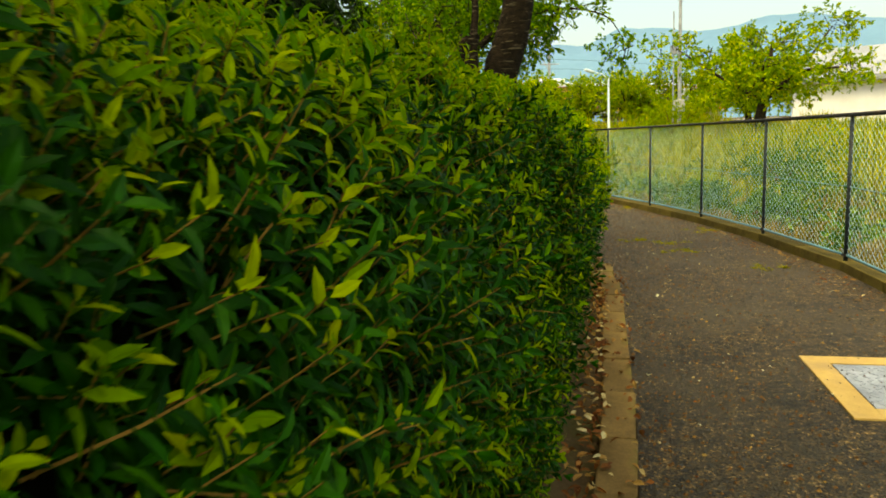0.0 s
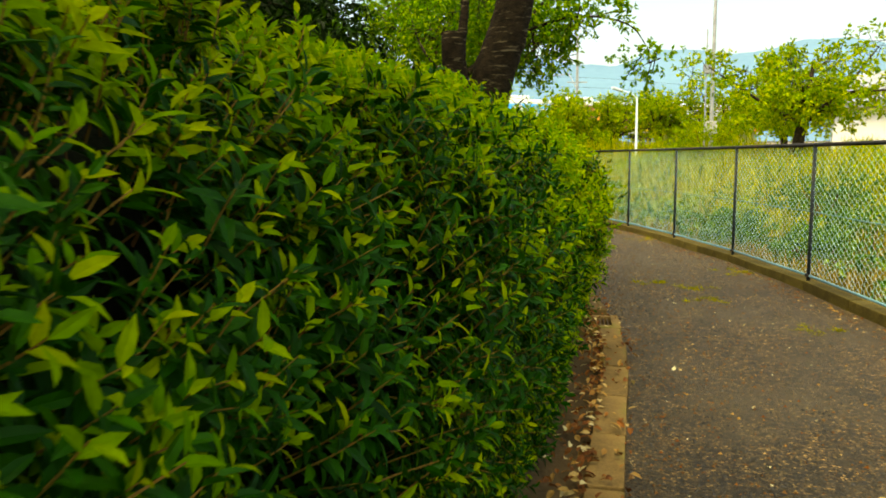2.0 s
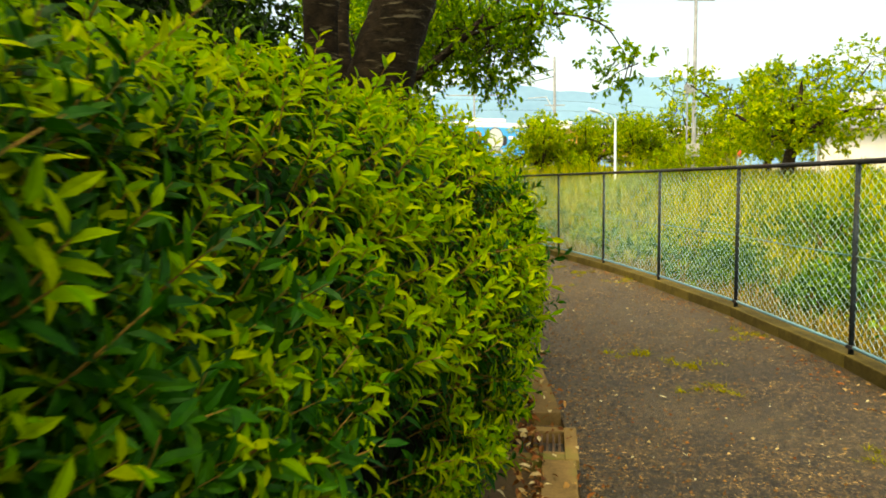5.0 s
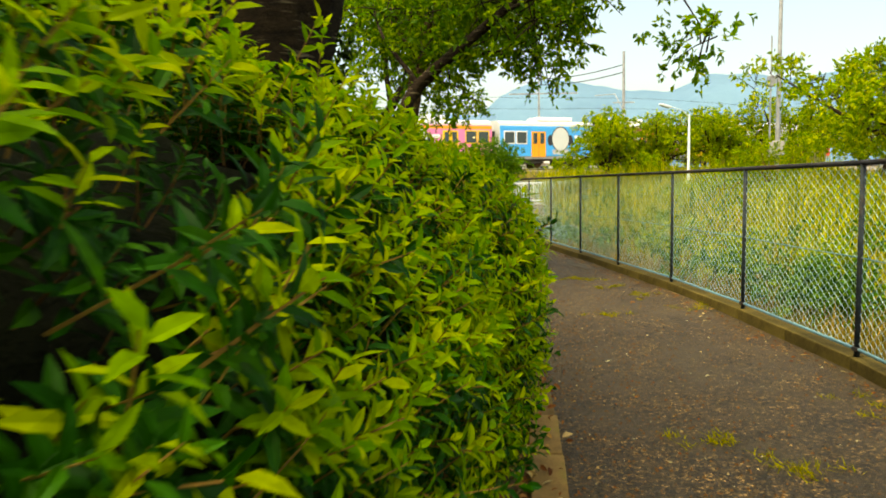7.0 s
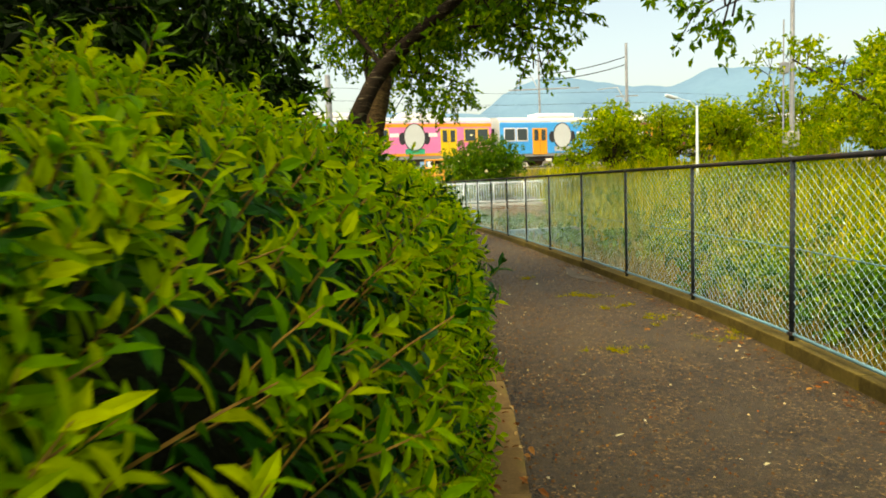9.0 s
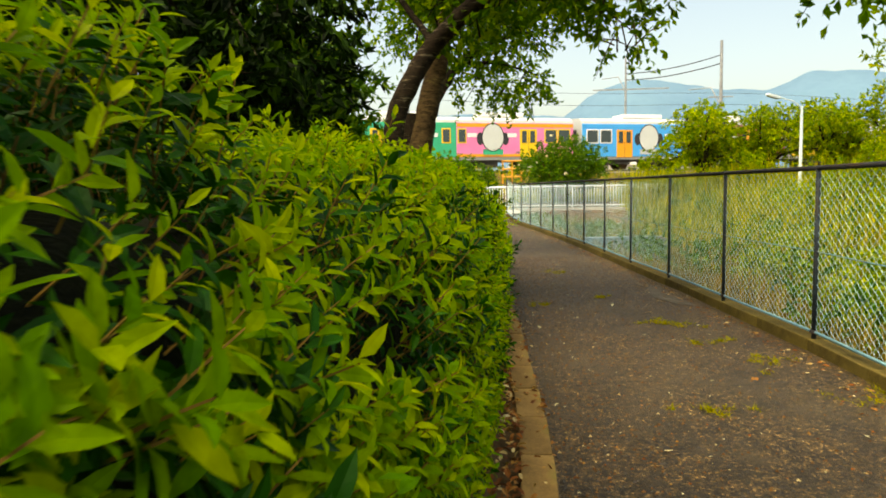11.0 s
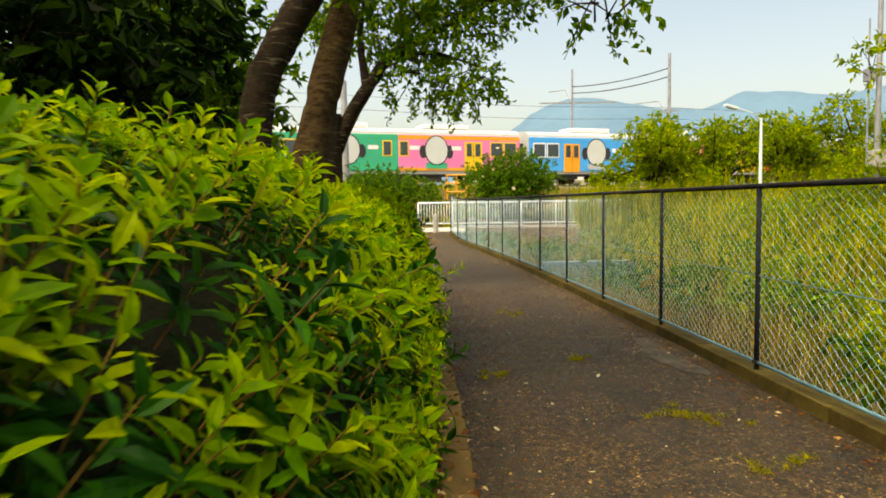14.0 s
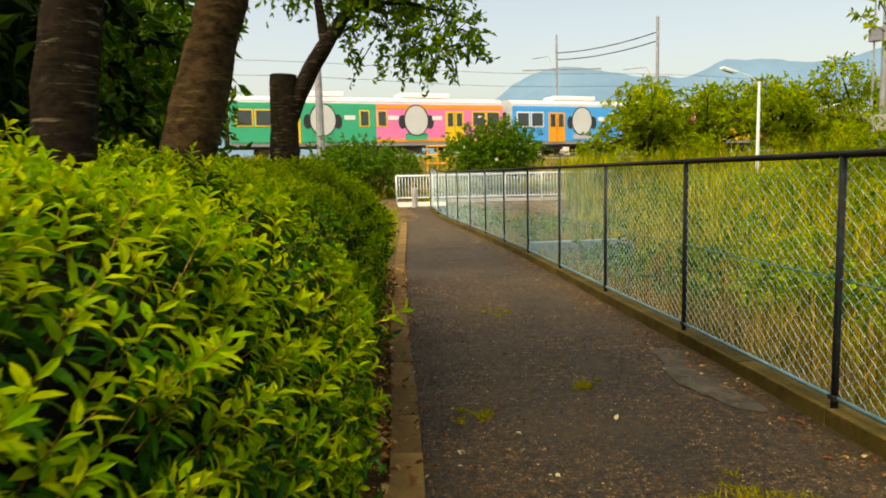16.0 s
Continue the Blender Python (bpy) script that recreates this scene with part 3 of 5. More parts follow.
def sprays(places, dirs, length, per, leaf, width, rng, droop=0.5):
    """Leaves along drooping twigs that start at the places."""
    n = len(places)
    dirs = unit(dirs)
    t = rng.uniform(0.1, 1.0, (n, per))
    L = length * rng.uniform(0.6, 1.2, n)
    Q = places[:, None] + dirs[:, None] * (t * L[:, None])[..., None]
    Q[..., 2] -= droop * (t * t) * L[:, None] * 0.6
    Q += rng.normal(0, length * 0.05, Q.shape)
    D = dirs[:, None] * 0.5 + rng.normal(0, 0.75, (n, per, 3))
    D[..., 2] -= 0.35
    R = frames_along(D.reshape(-1, 3), rng.uniform(0, 6.28, n * per))
    R = R[:, :, [2, 0, 1]]
    return scatter(leaf_blade(leaf, width), Q.reshape(-1, 3), R, rng.uniform(0.6, 1.25, n * per))


def crown_seeds(blobs, n, rng):
    """Twig starts and directions on and in a set of (centre, radii) clumps, more towards their outsides."""
    c = np.array([b[0] for b in blobs], float)
    r = np.array([b[1] for b in blobs], float)
    w = np.prod(r, axis=1) ** (2 / 3)
    k = rng.choice(len(c), n, p=w / w.sum())
    v = unit(rng.normal(0, 1, (n, 3)))
    rad = rng.uniform(0.25, 1.0, n) ** 0.5
    wobble = 1 + 0.25 * wave(v[:, 0] * 3 + k, v[:, 1] * 3 + v[:, 2] * 2, 0.8)
    P = c[k] + v * r[k] * (rad * wobble)[:, None]
    return P, unit(v + rng.normal(0, 0.5, (n, 3)) + [0, 0, -0.1])


def tree(name, label, trunk, radii, limbs, blobs, twigs, per, leaf, width, twig, bark, leaves, seed, droop=0.5, sides=12):
    """A tree: tapered trunk, limbs as (points, first radius), and a crown of single leaves on twigs."""
    rng = np.random.default_rng(seed)
    base = np.array(trunk[0], float)
    ob = thing(name, label, "tree", pose(*base))
    line = smooth_curve(trunk, 6) - base
    r = np.interp(np.linspace(0, 1, len(line)), np.linspace(0, 1, len(radii)), radii)
    V, F = tube_arrays(line, r, sides, 0.035, seed)
    part("trunk", mesh_np("trunk", V, F, [bark], smooth=True), None, ob)
    for pts, r0 in limbs:
        P = smooth_curve(pts, 5) - base
        V, F = tube_arrays(P, np.linspace(r0, r0 * 0.25, len(P)), 8, 0.04, seed + 1)
        part("limb", mesh_np("limb", V, F, [bark], smooth=True), None, ob)
    P, D = crown_seeds(blobs, twigs, rng)
    pieces = []
    V, F = sprays(P, D, twig, per, leaf, width, rng, droop)
    pieces.append((V - base, F, 0))
    # bare twigs that carry the sprays
    pick = rng.choice(len(P), min(len(P), 260), replace=False)
    for p, d in zip(P[pick], D[pick]):
        e = p + d * twig
        pieces.append((*tube_arrays(np.array([p - d * twig * 0.8, p, e - [0, 0, droop * twig * 0.4]]) - base, [0.012, 0.008, 0.003], 4), 1))
    part("crown", joined("crown", pieces, [leaves, bark]), None, ob)["kind"] = "stuff"
    return ob


def build_trees():
    first = tree("cherry_tree", "dark cherry tree with a sawn-off side stem and banded bark", [(-1.62, -3.35, 0), (-1.5, -3.28, 1.2), (-1.37, -3.23, 1.9), (-1.25, -3.22, 2.32), (-1.09, -3.18, 2.8), (-0.75, -2.9, 4.4), (-0.3, -2.5, 5.6)],
         [0.26, 0.215, 0.205, 0.20, 0.18, 0.13, 0.08],
         [([(-1.0, -3.1, 3.2), (-1.6, -4.0, 4.2), (-2.3, -5.2, 4.8)], 0.08), ([(-0.75, -2.9, 4.4), (0.4, -3.2, 5.0), (1.2, -4.0, 5.4)], 0.06),
          ([(-1.45, -3.2, 1.7), (-1.56, -3.0, 2.4), (-1.5, -2.8, 3.2), (-1.75, -2.3, 4.2), (-2.2, -1.8, 5.0)], 0.06)],
         [((-1.2, -3.2, 5.0), (2.2, 2.6, 1.0)), ((-2.8, -5.5, 4.8), (1.8, 2.2, 0.9)), ((0.6, -3.6, 5.4), (1.4, 2.0, 0.8)), ((-2.2, -1.2, 4.6), (1.3, 1.4, 0.9))],
         1300, 9, 0.115, 0.06, 0.5, BARK, CHERRY, 3)
    stub = new("sawn_stem", as_mesh("sawn_stem", tubed([(0.16, -0.03, 1.3), (0.02, 0, 1.75), (-0.05, 0.02, 2.1), (-0.05, 0.03, 2.45), (-0.04, 0.03, 2.58), (-0.04, 0.03, 2.595)], [0.12, 0.105, 0.1, 0.105, 0.115, 0.105], 14), BARK, True))
    stub.parent = first
    tagged(stub, "sawn-off side stem with a flat dark top")
    tree("cherry_tree", "slender cherry tree bending over the path", [(-1.48, 3.6, 0), (-1.42, 3.68, 1.2), (-1.36, 3.75, 2.05), (-1.2, 3.8, 2.45), (-0.98, 3.85, 2.8), (-0.5, 3.7, 3.2), (0.2, 3.6, 3.75), (0.8, 3.8, 4.4)],
         [0.13, 0.11, 0.10, 0.095, 0.09, 0.08, 0.06, 0.03],
         [([(-0.6, 3.75, 3.12), (0.0, 4.2, 3.3), (0.5, 4.4, 3.35), (1.1, 4.5, 3.3)], 0.035), ([(0.1, 3.6, 3.7), (1.2, 3.2, 4.0), (2.1, 2.8, 3.8), (2.5, 2.7, 3.3)], 0.03), ([(-1.0, 3.85, 2.85), (-1.5, 4.4, 3.6), (-1.7, 5.0, 4.3)], 0.04)],
         [((0.3, 3.9, 3.75), (1.0, 1.0, 0.55)), ((0.8, 4.2, 3.55), (0.6, 0.7, 0.42)), ((2.45, 2.7, 3.1), (0.35, 0.4, 0.22)), ((1.5, 3.1, 4.0), (0.7, 0.4, 0.22)), ((-1.0, 4.8, 4.0), (0.8, 0.9, 0.6)), ((0.3, 3.9, 4.6), (1.6, 1.3, 0.6)), ((-0.75, 4.3, 3.3), (0.5, 0.5, 0.35))],
         820, 13, 0.11, 0.058, 0.36, BARK, CHERRY, 4)
    tree("cherry_tree", "brown-barked cherry tree with a leaning trunk", [(-1.55, 4.3, 0), (-1.36, 4.5, 1.2), (-1.22, 4.65, 1.95), (-1.08, 5.1, 2.9), (-0.95, 5.5, 3.7), (-0.6, 5.9, 5.0)],
         [0.17, 0.135, 0.125, 0.115, 0.10, 0.05],
         [([(-1.0, 5.4, 3.5), (-1.5, 6.1, 4.2), (-1.9, 6.9, 4.8)], 0.05), ([(-0.75, 5.7, 4.3), (0.3, 6.2, 4.1), (1.3, 6.4, 3.4)], 0.035)],
         [((-0.7, 6.0, 4.6), (1.2, 1.2, 0.7)), ((-1.9, 6.8, 4.6), (0.9, 1.0, 0.6)), ((0.5, 6.4, 4.5), (1.2, 1.0, 0.5)), ((1.2, 6.4, 3.3), (0.4, 0.3, 0.16))],
         760, 13, 0.11, 0.058, 0.38, BARK_BROWN, CHERRY, 5)
    tree("cherry_tree", "old cherry tree with a sawn-off stub and a long side limb", [(-2.5, 11.6, 0), (-2.52, 11.7, 1.2), (-2.5, 11.75, 2.2), (-2.48, 11.75, 3.0)],
         [0.28, 0.23, 0.21, 0.20],
         [([(-2.45, 11.75, 2.3), (-2.15, 11.8, 2.95), (-1.8, 11.85, 3.5), (-1.45, 12.3, 4.1), (-0.7, 12.7, 4.6), (0.2, 12.9, 5.1), (1.0, 13.0, 5.6)], 0.15),
          ([(-1.85, 11.85, 3.45), (-2.0, 12.2, 4.4), (-1.9, 12.6, 5.6)], 0.09), ([(-1.4, 12.3, 4.1), (-0.6, 11.8, 4.0), (0.2, 11.6, 3.7)], 0.05)],
         [((-1.9, 12.4, 5.0), (1.2, 1.2, 0.7)), ((-0.5, 12.5, 4.7), (0.8, 0.9, 0.55)), ((0.5, 13.0, 5.5), (0.8, 0.8, 0.5)), ((-1.0, 12.2, 3.75), (0.6, 0.6, 0.5)), ((-0.1, 11.8, 3.5), (0.5, 0.6, 0.28)), ((-0.6, 12.0, 5.9), (2.0, 1.6, 0.8))],
         1050, 13, 0.13, 0.065, 0.46, BARK, CHERRY, 6)
    # trunk stands behind the hedge; the unseen crown is added to shade the start
    tree("cherry_tree", "dark-trunked cherry tree behind the hedge, its unseen broad crown added for shade", [(-4.6, -6.6, 0), (-4.5, -6.7, 1.4), (-4.3, -6.9, 3.0), (-3.9, -7.4, 4.6), (-3.4, -8.0, 6.2)],
         [0.26, 0.2, 0.18, 0.13, 0.06],
         [([(-4.2, -7.0, 3.4), (-3.2, -8.2, 4.6), (-2.0, -9.4, 5.4)], 0.1), ([(-4.2, -7.0, 3.4), (-4.6, -8.6, 4.6), (-4.6, -10.6, 5.4)], 0.09), ([(-3.9, -7.4, 4.6), (-2.6, -6.8, 5.2), (-1.4, -6.4, 5.6)], 0.07)],
         [((-3.4, -10.0, 5.9), (2.0, 2.0, 0.9)), ((-4.4, -11.0, 5.9), (2.2, 2.0, 0.9)), ((-2.2, -10.4, 6.0), (1.6, 1.6, 0.8)), ((-3.2, -12.6, 6.0), (2.0, 1.6, 0.9))],
         1500, 12, 0.13, 0.068, 0.5, BARK, CHERRY, 8)
    # evergreens behind the hedge; first two tall to shade the start, the first unseen
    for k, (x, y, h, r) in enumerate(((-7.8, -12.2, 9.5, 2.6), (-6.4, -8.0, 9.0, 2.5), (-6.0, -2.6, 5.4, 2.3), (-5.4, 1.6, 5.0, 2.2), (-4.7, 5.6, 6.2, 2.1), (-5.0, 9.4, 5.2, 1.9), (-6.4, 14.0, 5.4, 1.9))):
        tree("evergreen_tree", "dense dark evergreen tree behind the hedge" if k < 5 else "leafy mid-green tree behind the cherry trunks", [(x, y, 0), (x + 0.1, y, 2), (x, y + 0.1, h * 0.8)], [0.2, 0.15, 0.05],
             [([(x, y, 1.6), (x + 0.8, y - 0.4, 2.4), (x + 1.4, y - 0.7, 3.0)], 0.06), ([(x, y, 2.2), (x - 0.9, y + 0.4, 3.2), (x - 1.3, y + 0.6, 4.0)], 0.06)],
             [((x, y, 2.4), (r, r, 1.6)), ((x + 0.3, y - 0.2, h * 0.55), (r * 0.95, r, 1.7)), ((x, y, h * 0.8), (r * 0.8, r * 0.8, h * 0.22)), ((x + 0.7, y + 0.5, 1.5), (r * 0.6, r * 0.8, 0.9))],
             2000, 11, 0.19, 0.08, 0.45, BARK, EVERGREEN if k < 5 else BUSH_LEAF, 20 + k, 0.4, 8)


build_trees()


def spreading_tree(x, y, z, h, r, seed, label, n=520, lean=0.0, leaf=0.19):
    rng = np.random.default_rng(seed)
    blobs, limbs = [], []
    for k in range(13):
        a = k * 2.4 + rng.uniform(-0.4, 0.4)
        q = r * rng.uniform(0.25, 0.95)
        zz = z + h * rng.uniform(0.42, 0.95) - 0.12 * q
        tip = (x + lean * h * 0.4 + q * math.cos(a), y + q * math.sin(a), zz)
        blobs.append((tip, (r * rng.uniform(0.2, 0.36), r * rng.uniform(0.2, 0.36), h * rng.uniform(0.05, 0.10))))
        limbs.append(([(x + lean * h * 0.2, y, z + h * 0.32), (x + lean * h * 0.3 + 0.45 * q * math.cos(a), y + 0.45 * q * math.sin(a), z + h * 0.5), tip], 0.07 * h / 4))
    blobs.append(((x + lean * h * 0.4, y, z + h * 0.66), (r * 0.4, r * 0.4, h * 0.2)))
    return tree("tree", label, [(x, y, z - 0.1), (x + lean * h * 0.1, y, z + h * 0.2), (x + lean * h * 0.25, y, z + h * 0.42), (x + lean * h * 0.4, y, z + h * 0.75)],
                [0.055 * h, 0.04 * h, 0.03 * h, 0.008 * h], limbs, blobs, n, 12, leaf, leaf * 0.5, 0.55, BARK_FAR, FAR_LEAF, seed, 0.3, 8)


def shrub(x, y, z, w, h, seed, label, leaves, n=500, leaf=0.09, flowers=False, category="bush"):
    """A rounded bush: short stems and many single leaves with an uneven outline."""
    rng = np.random.default_rng(seed)
    ob = thing("bush", label, category, pose(x, y, z))
    for k in range(9):
        a = rng.uniform(0, 6.28)
        tip = np.array([math.cos(a) * w * 0.3, math.sin(a) * w * 0.3, h * 0.7])
        part("stem", tubed([(0, 0, -0.05), tip * [0.4, 0.4, 0.5], tip], [0.03, 0.02, 0.008], 5), TWIG, ob)
    blobs = [((rng.uniform(-0.28, 0.28) * w, rng.uniform(-0.25, 0.25) * w, h * rng.uniform(0.35, 0.72)), (w * rng.uniform(0.2, 0.32), w * rng.uniform(0.2, 0.32), h * rng.uniform(0.2, 0.3))) for k in range(9)]
    blobs.append(((0, 0, h * 0.4), (w * 0.42, w * 0.42, h * 0.4)))
    P, D = crown_seeds(blobs, n, rng)
    V, F = sprays(P, D, 0.25, 12, leaf, leaf * 0.5, rng, 0.1)
    V[:, 2] = np.maximum(V[:, 2], 0.0)
    part("crown", mesh_np("crown", V, F, [leaves]), None, ob)["kind"] = "stuff"
    if flowers:
        P, D = crown_seeds(blobs, 60, rng)
        V, F = scatter(leaf_blade(0.17, 0.17), P + D * 0.3, frames_along(D, rng.uniform(0, 6, 60)), rng.uniform(0.7, 1.3, 60))
        part("blossom", mesh_np("blossom", V, F, [PETAL]), None, ob, "small pale blossoms")["kind"] = "stuff"
    return ob


def build_far_green():
    for k, (x, y, h, r, lean) in enumerate(((12.5, 14.5, 5.3, 3.9, 0.28), (8.4, 31.0, 4.8, 2.5, 0.0), (11.4, 32.5, 5.0, 2.7, 0.0), (14.8, 33.0, 5.4, 3.0, 0.1),
                                            (18.5, 32.0, 5.6, 3.2, 0.0), (22.5, 32.0, 6.0, 3.4, 0.0), (27.5, 31.0, 6.0, 3.5, 0.0))):
        spreading_tree(x, y, float(ground_z(x, y)), h, r, 40 + k, "leafy spreading tree on the far bank of the channel", 760, lean)
    for k, (x, y, w, h) in enumerate(((7.2, 29.4, 3.0, 2.4), (9.9, 29.8, 3.2, 2.6), (12.8, 29.2, 3.2, 2.5), (15.8, 28.4, 3.0, 2.3), (9.0, 20.0, 2.4, 1.2), (11.0, 18.2, 3.0, 2.5), (9.4, 18.6, 3.0, 2.0), (4.6, 3.4, 1.6, 1.0), (4.8, 7.4, 1.7, 1.0), (4.4, 0.4, 1.5, 0.95), (4.9, 11.0, 1.8, 1.0), (5.0, -3.5, 1.8, 1.05), (8.2, 6.0, 2.2, 1.2), (6.2, 9.5, 1.8, 1.15), (5.6, 5.5, 1.6, 1.1), (6.4, 2.0, 1.9, 1.2), (6.0, 13.5, 1.9, 1.1), (7.0, -2.0, 1.9, 1.2))):
        shrub(x, y, float(ground_z(x, y)), w, h, 60 + k, "yellow-green wild shrub among the weeds", BUSH_LEAF if k in (7, 9, 12, 15) else FAR_LEAF, 320, 0.1)
    shrub(1.9, 34.0, float(ground_z(1.9, 34.0)), 5.4, 3.9, 80, "round green bush with pale blossoms below the railway", BUSH_LEAF, 1700, 0.14, True)
    shrub(-3.6, 33.6, float(ground_z(-3.6, 33.6)), 5.6, 2.9, 81, "low dark green bush below the railway", BUSH_LEAF, 1500, 0.14)
    shrub(-2.6, 14.6, float(ground_z(-2.6, 14.6)), 1.8, 1.5, 82, "dark green shrub past the end of the hedge", BUSH_LEAF, 500, 0.09)
    shrub(-3.4, 19.0, float(ground_z(-3.4, 19.0)), 2.2, 1.5, 83, "dark green shrub beside the path", BUSH_LEAF, 450, 0.09)


build_far_green()


# ---- weeds ----
def blades(x, y, height, width, rng, lean=0.45):
    """Bent tapering grass blades at the places."""
    n = len(x)
    a = rng.uniform(0, 6.28, n)
    l = height * np.abs(rng.normal(0, lean, n))
    d = np.stack([np.cos(a), np.sin(a)], -1)
    s = np.stack([-d[:, 1], d[:, 0]], -1)
    z = ground_z(x, y) - 0.03
    V = np.zeros((n, 7, 3))
    for k, (t, w) in enumerate(((0.0, 1.0), (0.45, 0.85), (0.8, 0.5))):
        c = np.stack([x, y], -1) + d * (l * t * t)[:, None]
        for side, i in ((1, 0), (-1, 1)):
            V[:, 2 * k + i, :2] = c + s * (side * width * w / 2)[:, None]
            V[:, 2 * k + i, 2] = z + height * t * (1 - 0.12 * t)
    V[:, 6, :2] = np.stack([x, y], -1) + d * l[:, None]
    V[:, 6, 2] = z + height * 0.9
    f = np.array([[0, 1, 3], [0, 3, 2], [2, 3, 5], [2, 5, 4], [4, 5, 6]])
    F = f[None] + (np.arange(n) * 7)[:, None, None]
    return V.reshape(-1, 3), F.reshape(-1, 3)


def build_weeds():
    rng = np.random.default_rng(5)
    n = 62000
    y = rng.uniform(-9, 27.8, n)
    f = 0.3 + 15 * rng.uniform(0, 1, n) ** 1.35
    x = fence_x(y) + f
    clump = 0.5 + 0.5 * np.clip(wave(x, y, 0.9), -1, 1)
    thin = (wave(x, y, 0.75, 0.7) + 0.6 * wave(x, y, 0.3) < -0.25) & (f < 7.0) & (rng.uniform(0, 1, n) < 0.85)
    x, y, f, clump = x[~thin], y[~thin], f[~thin], clump[~thin]
    n = len(x)
    h = np.interp(f, [0.3, 1.2, 3.0, 6.0, 16], [0.25, 0.55, 1.15, 1.2, 0.85]) * (0.55 + 0.6 * clump) * rng.uniform(0.6, 1.25, n)
    h *= np.where((y > 24) & (f < 5.5), 0.5, 1.0)
    V, F = blades(x, y, h, 0.011 + 0.0026 * f, rng)
    tagged(new("weeds", mesh_np("weeds", V, F, [GRASS, DRY_GRASS], np.repeat((f + rng.normal(0, 1.2, n) + 1.2 * wave(x, y, 2.0, 3.0) < 3.6).astype(int), 5))), "tall yellow-green weeds filling the channel", "weeds", kind="stuff")
    # broad-leaved weeds in drifts between the blades
    n = 5200
    y = rng.uniform(-8, 27, n)
    f = 0.5 + 11 * rng.uniform(0, 1, n)
    x = fence_x(y) + f
    keep = wave(x, y, 1.5, 1.0) + 0.5 * wave(x, y, 0.6) > -0.1
    x, y, f = x[keep], y[keep], f[keep]
    P = np.stack([x, y, ground_z(x, y) + rng.uniform(0.0, 0.75, len(x)) * np.interp(f, [0.5, 2, 5, 11], [0.5, 1.0, 1.2, 0.9])], -1)
    V, F = sprays(P, np.stack([rng.normal(0, 0.6, len(x)), rng.normal(0, 0.6, len(x)), np.ones(len(x))], -1), 0.35, 9, 0.13, 0.06, rng, 0.3)
    tagged(new("broad_weeds", mesh_np("broad_weeds", V, F, [FAR_LEAF, BUSH_LEAF], np.repeat((f < 8.0).astype(int), len(F) // len(f)))), "leafy green weeds in the channel", "weeds", kind="stuff")
    # thin rough grass on the railway bank and behind the hedge
    n = 16000
    x, y = rng.uniform(-16, 26, n), rng.uniform(33, 47, n)
    V, F = blades(x, y, rng.uniform(0.25, 0.8, n), np.full(n, 0.035), rng)
    tagged(new("bank_grass", mesh_np("bank_grass", V, F, [GRASS])), "rough grass on the railway bank", "grass", kind="stuff")
    n = 5200
    x, y = rng.uniform(4.5, 19, n), rng.uniform(27.9, 31.5, n)
    V, F = blades(x, y, rng.uniform(1.0, 2.3, n), np.full(n, 0.05), rng, 0.25)
    tagged(new("tall_reeds", mesh_np("tall_reeds", V, F, [GRASS])), "tall yellow reeds on the far bank", "reeds", kind="stuff")
    n = 5000
    y = rng.uniform(12, 26, n)
    x = edge_x(y) - rng.uniform(0.25, 3.5, n)
    V, F = blades(x, y, rng.uniform(0.1, 0.4, n), np.full(n, 0.012), rng)
    tagged(new("verge_grass", mesh_np("verge_grass", V, F, [GRASS])), "short rough grass on the verge", "grass", kind="stuff")


build_weeds()


# ---- fence ----
POSTS = np.stack([POST_X, POST_Y], -1)[2:]
RAIL_Z, FOOT_Z = 1.535, 0.10


def wire_panel(width, z0, z1):
    """Chain link: zigzag wires hooked into one another, as one mesh of thin three-sided tubes."""
    pitch, half = 0.050, 0.036
    rows = int((z1 - z0) / half)
    z = z0 + (np.arange(rows + 1)) * (z1 - z0) / rows
    pieces = []
    for k in range(int(width / pitch)):
        x = 0.02 + k * pitch + np.where((np.arange(rows + 1) + k) % 2 == 0, 0.0, pitch * 1.04)
        yy = np.where((np.arange(rows + 1) + k) % 2 == 0, 0.003, -0.003)
        pieces.append((*tube_arrays(np.stack([x, yy, z], -1), np.full(rows + 1, 0.0018), 3), 0))
    return joined("wire_mesh", pieces, [WIRE])


